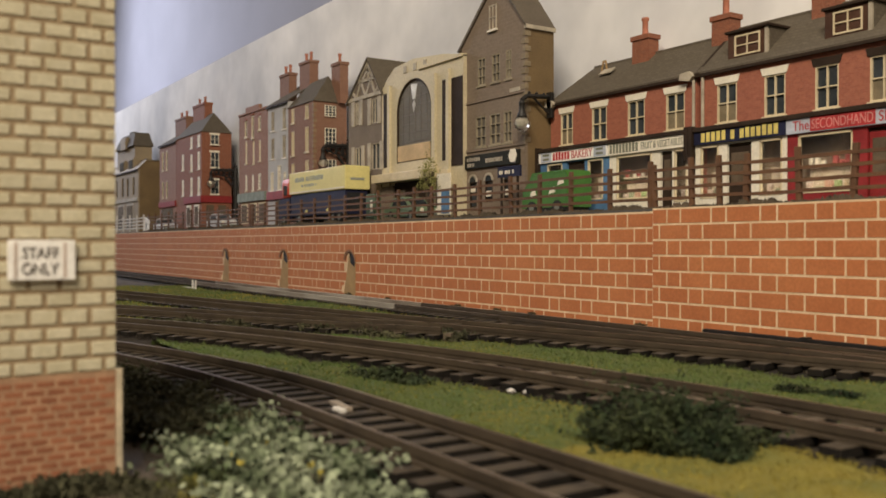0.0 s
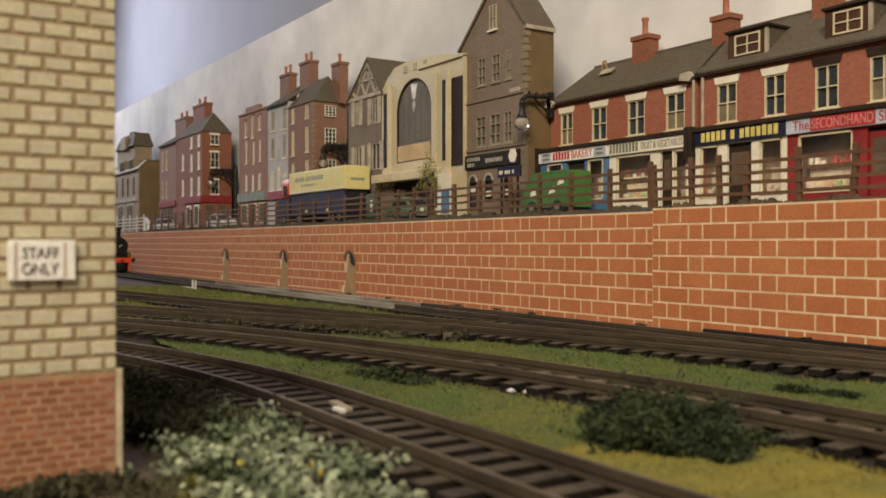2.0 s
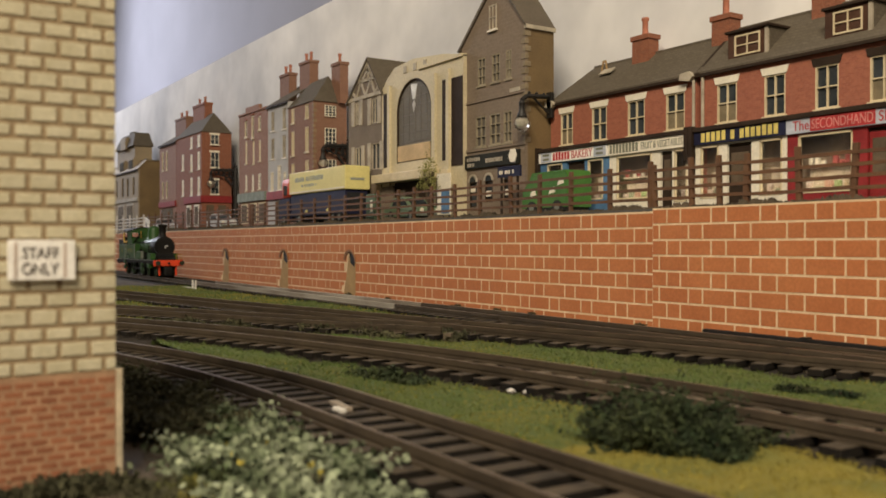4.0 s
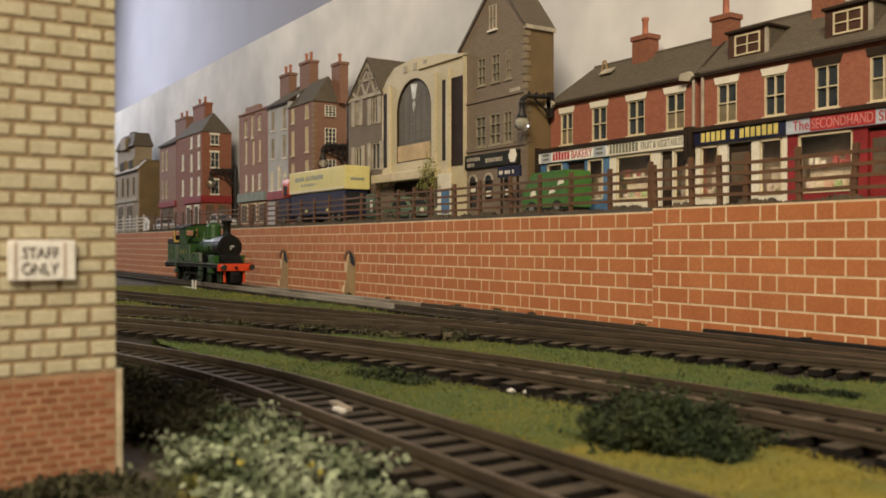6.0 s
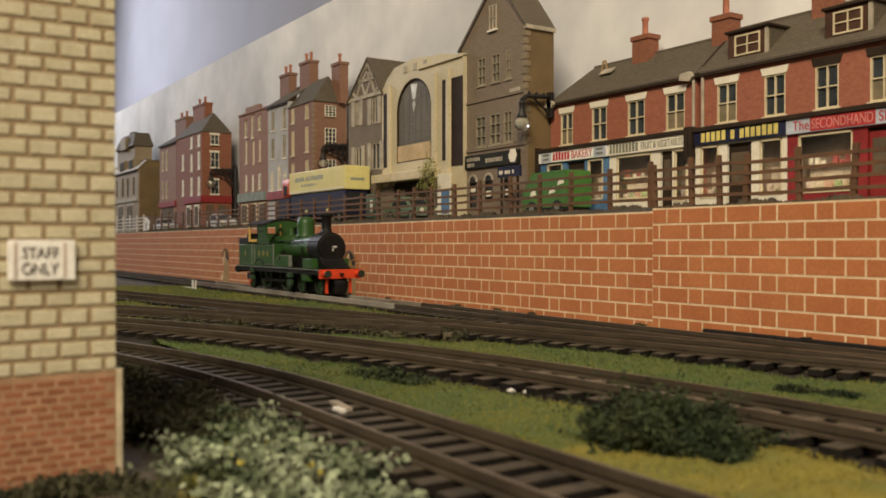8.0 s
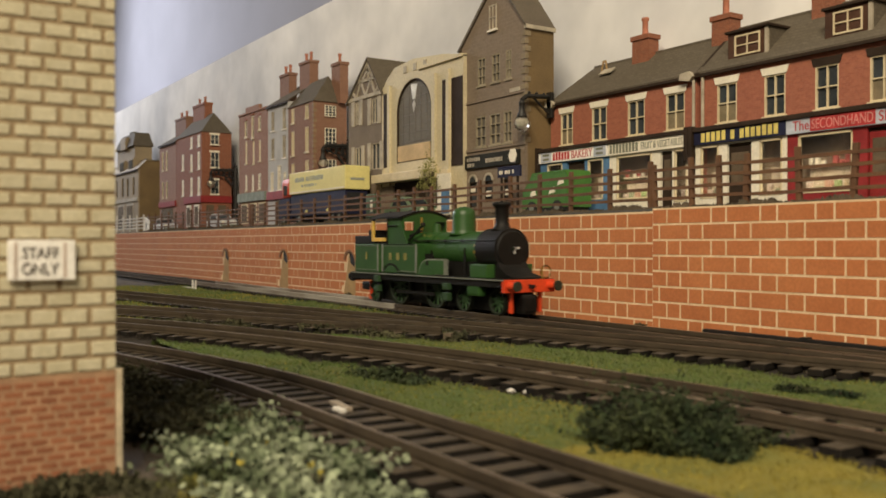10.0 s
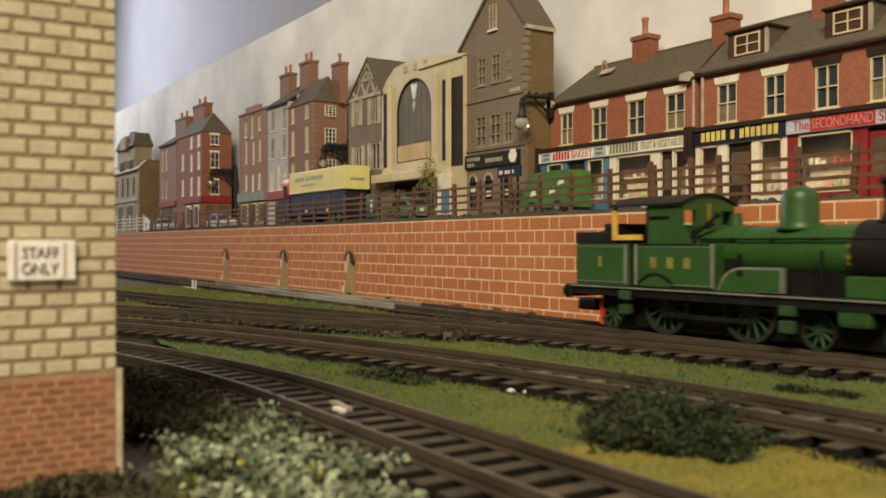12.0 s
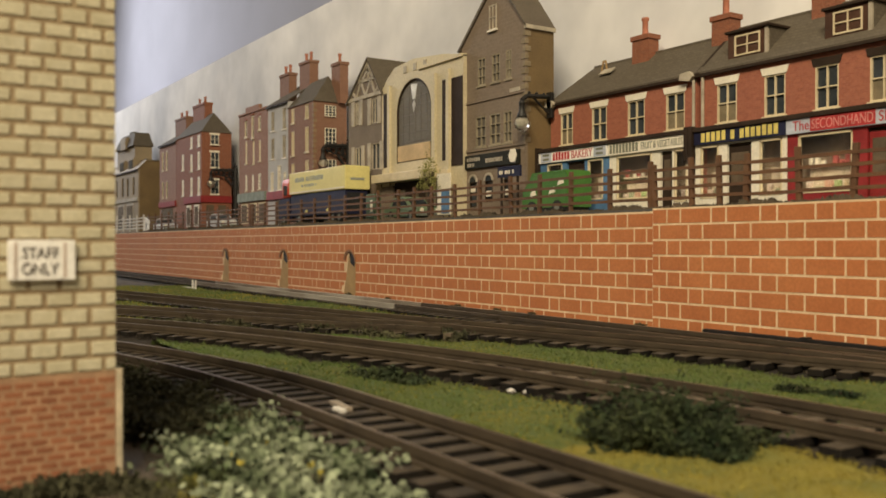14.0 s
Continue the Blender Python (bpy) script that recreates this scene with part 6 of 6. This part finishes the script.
bush("lichen_bush", -180, 65, 12, 7, 5.2, 10, 1100, 0.75, M_PALELEAF, "pale lichen clump with a ragged top", seed=12, disc=True, lump=0.6)
M_YELBUD = mat("yellow_fleck", (0.55, 0.45, 0.06), rough=0.8, c2=(0.35, 0.30, 0.06), scale=120, bump=0, island=0.5)
M_MOSS = mat("yellow_green_moss", (0.17, 0.15, 0.03), rough=0.95, c2=(0.09, 0.095, 0.025), scale=90, bump=0, island=0.7)
for i, (x, y) in enumerate(((-152, 64), (-143, 52), (-131, 60))):
    bush("lichen_flecks", x, y, 7, 5, 5.8, 0, 26, 0.7, M_YELBUD, "small yellow flecks on the pale lichen", seed=70 + i, disc=True)
bush("moss", -136, 43.5, 9, 5.5, 2.3, 20, 1500, 0.7, M_MOSS, "yellow-green moss before the lichen", seed=75)
bush("scrub", -220, 60, 32, 13, 5.2, 12, 5200, 1.0, M_SCRUB, "dark green tangled scrub behind the building", seed=4)
bush("scrub", -262, 53, 26, 12, 5.0, 12, 3000, 1.0, M_SCRUB, "dark olive scrub along the curved track", seed=9)
bush("scrub", -188, 56, 18, 12, 5.4, 0, 3200, 0.9, M_SCRUB, "dark green scrub next to the lichen", seed=14)
# Dark leaves among the lichen paint in its shaded holes.
for i, (x, y) in enumerate(((-171, 70), (-161, 55), (-146, 63), (-136, 52), (-118, 60), (-141, 46), (-154, 67), (-128, 66))):
    bush("lichen_hole_shade", x, y, 4.5, 4.0, 4.4, i * 40, 420, 0.7, M_DARKLEAF, "dark leaves painting the shaded holes in the pale lichen", seed=50 + i)
bush("weeds", -151.5, 27, 3.6, 11, 2.4, 0, 1500, 0.8, M_SCRUB, "olive weeds at the foot of the building", seed=6)
bush("weeds", -138, 40, 11, 7, 1.9, 0, 1500, 0.8, M_SCRUB, "low olive weeds before the lichen", seed=16)
for i, (x, y, r) in enumerate(((-340, 182, 20), (-310, 203, 13), (-326, 190, 15), (-318, 176, 16), (-362, 170, 14), (-420, 128, 14), (-395, 142, 12))):
    bush("weeds", x, y, r, 7, 4.0, 22, 1300, 1.0, M_SCRUB, "olive and brown weeds between the sidings", seed=20 + i)
for i, (x, r) in enumerate(((-311, 4), (-395, 3), (-470, 5), (-560, 4), (-622, 5), (-428, 3))):
    bush("weeds", x, 315.5, r, 2.0, 1.7, 0, 110, 0.6, M_SCRUB, "small weeds at the foot of the brick wall", seed=30 + i)
tree = bush("pale_tree", -553, 346, 9, 7, 20, 0, 900, 0.8, mat("pale_tree_leaf", (0.30, 0.29, 0.09), rough=0.9, bump=0, island=0.6), "small pale green tree before the cinema", "tree", z=80, seed=41, group="street trees", lump=0.6)
part("trunk", cyl(B(), (0, 0, -23.4), (0, 0, 6), 1.3, 0.7, seg=8), M_TWIG, tree)

# loose bits beside the tracks
M_CHALK = mat("chalk_white_scrap", (0.75, 0.72, 0.66), rough=0.8)
hs = thing("white_ground_frame", -752, 233, 2.4, "tiny white ground signal frame in the grass", "signal")
for x in (0, 8):
    part("post", box(B(), x, 0, -1, x + 1.3, 1.3, 7, bev=0.15), M_CHALK, hs)
part("crossbar", box(B(), 1.0, 0.1, 2.6, 8.3, 1.2, 3.8, bev=0.15), M_CHALK, hs)
part("base_plate", box(B(), -24, -1, -0.8, 6, 2, 0.6, bev=0.3), M_CHALK, hs)
sc = thing("broken_sleeper", -180, 89.5, 3.2, "broken pale timber sleeper end lying between the rails", "timber")
part("timber", box(B(), -6, -1.0, 0, 5, 1.0, 0.9, bev=0.2, m=Matrix.Rotation(radians(-8), 4, "Z")), mat("pale_weathered_timber", (0.30, 0.25, 0.19), rough=0.8), sc)
part("paint_chip", box(B(), 1.5, -3.0, 0, 6, -1.6, 0.9, bev=0.2), M_CHALK, sc)
rnd = random.Random(11)
for x, y in ((-181.6, 143.7), (-185.3, 141.3), (-121, 76), (-108, 74), (-112, 66)):
    rk = thing("pebble", x, y, 1.6, "small white pebble beside the track", "pebble", "loose pebbles")
    bm = B()
    bmesh.ops.create_icosphere(bm, subdivisions=2, radius=1.1, matrix=Matrix.Diagonal((1.2, 0.9, 0.7, 1)))
    for v in bm.verts:
        v.co *= 1 + 0.25 * noise.noise(v.co * 1.4 + Vector((x, y, 0)))
    part("stone", bm, M_CHALK, rk)


def ballast_stones(line, seed, span):
    """Loose dark stones along a track's shoulders, joined."""
    rng = np.random.default_rng(seed)
    co, fc = [], []
    for _ in range(2600):
        x = rng.uniform(*span)
        y = np.interp(x, line[:, 0], line[:, 1]) + rng.choice((-1, 1)) * rng.uniform(11, 19)
        z = 1.1 + rng.uniform(-0.4, 0.5)
        s = rng.uniform(0.25, 0.7)
        n = len(co)
        for k in range(3):
            a = k * 2.094 + rng.uniform(0, 1)
            co.append((x + s * math.cos(a), y + s * math.sin(a), z))
        co.append((x, y, z + s))
        fc += [(n, n + 1, n + 3), (n + 1, n + 2, n + 3), (n + 2, n, n + 3)]
    tagged(from_arrays("ballast_stones", co, fc, M_BALLAST), "loose dark ballast stones along a model track", "ballast", kind="stuff")


ballast_stones(LINE_D, 1, (-330, 20))
ballast_stones(LINE_C, 2, (-400, 20))


def verge():
    """Dark soil and flock along the foot of the fence, joined."""
    rng = np.random.default_rng(8)
    co, fc = [], []
    for _ in range(7000):
        x = rng.uniform(-1250, -120)
        y = rng.uniform(321.8, 328)
        s = rng.uniform(0.4, 1.3) * (1.0 if noise.noise((x * 0.05, 0, 0)) > -0.1 else 1.9)
        n = len(co)
        for k in range(3):
            a = k * 2.094 + rng.uniform(0, 1)
            co.append((x + s * math.cos(a), y + 0.7 * s * math.sin(a), 56.9))
        co.append((x, y, 56.9 + s * 1.3))
        fc += [(n, n + 1, n + 3), (n + 1, n + 2, n + 3), (n + 2, n, n + 3)]
    tagged(from_arrays("soil_verge", co, fc, M_EARTH), "dark soil and flock along the foot of the fence", "soil", kind="stuff")


verge()

# ---- what moves ----
# the locomotive's middle, in millimetres along the wall, by the second; it slows as it leaves
STATIONS = [(-1, -1483), (0, -1384.3), (3, -1088.5), (6, -792.7), (8, -595.5), (10.5, -348), (11, -298.5), (11.5, -247), (12, -198.5), (12.5, -153), (13, -113.3), (13.5, -80.5), (13.7, -63), (14.1, -25), (15, 60)]


def station(t):
    ts, xs = [a for a, b in STATIONS], [b for a, b in STATIONS]
    return float(np.mean([np.interp(t + d, ts, xs) for d in np.linspace(-0.24, 0.24, 7)]))


def motions():
    """The locomotive rolls along the wall; its wheels turn with it."""
    times = [i / 15 for i in range(211)]
    places = [station(t) for t in times]
    walk(LOCO, [(t, pose(x / 1000, MAIN_Y / 1000, RAIL_TOP / 1000)) for t, x in zip(times, places)])
    for w, x, y, r in WHEELS:
        walk(w, [(t, pose(x / 1000, y / 1000, r / 1000, 0, math.degrees((p - places[0]) / r), 0)) for t, p in zip(times, places)])


motions()
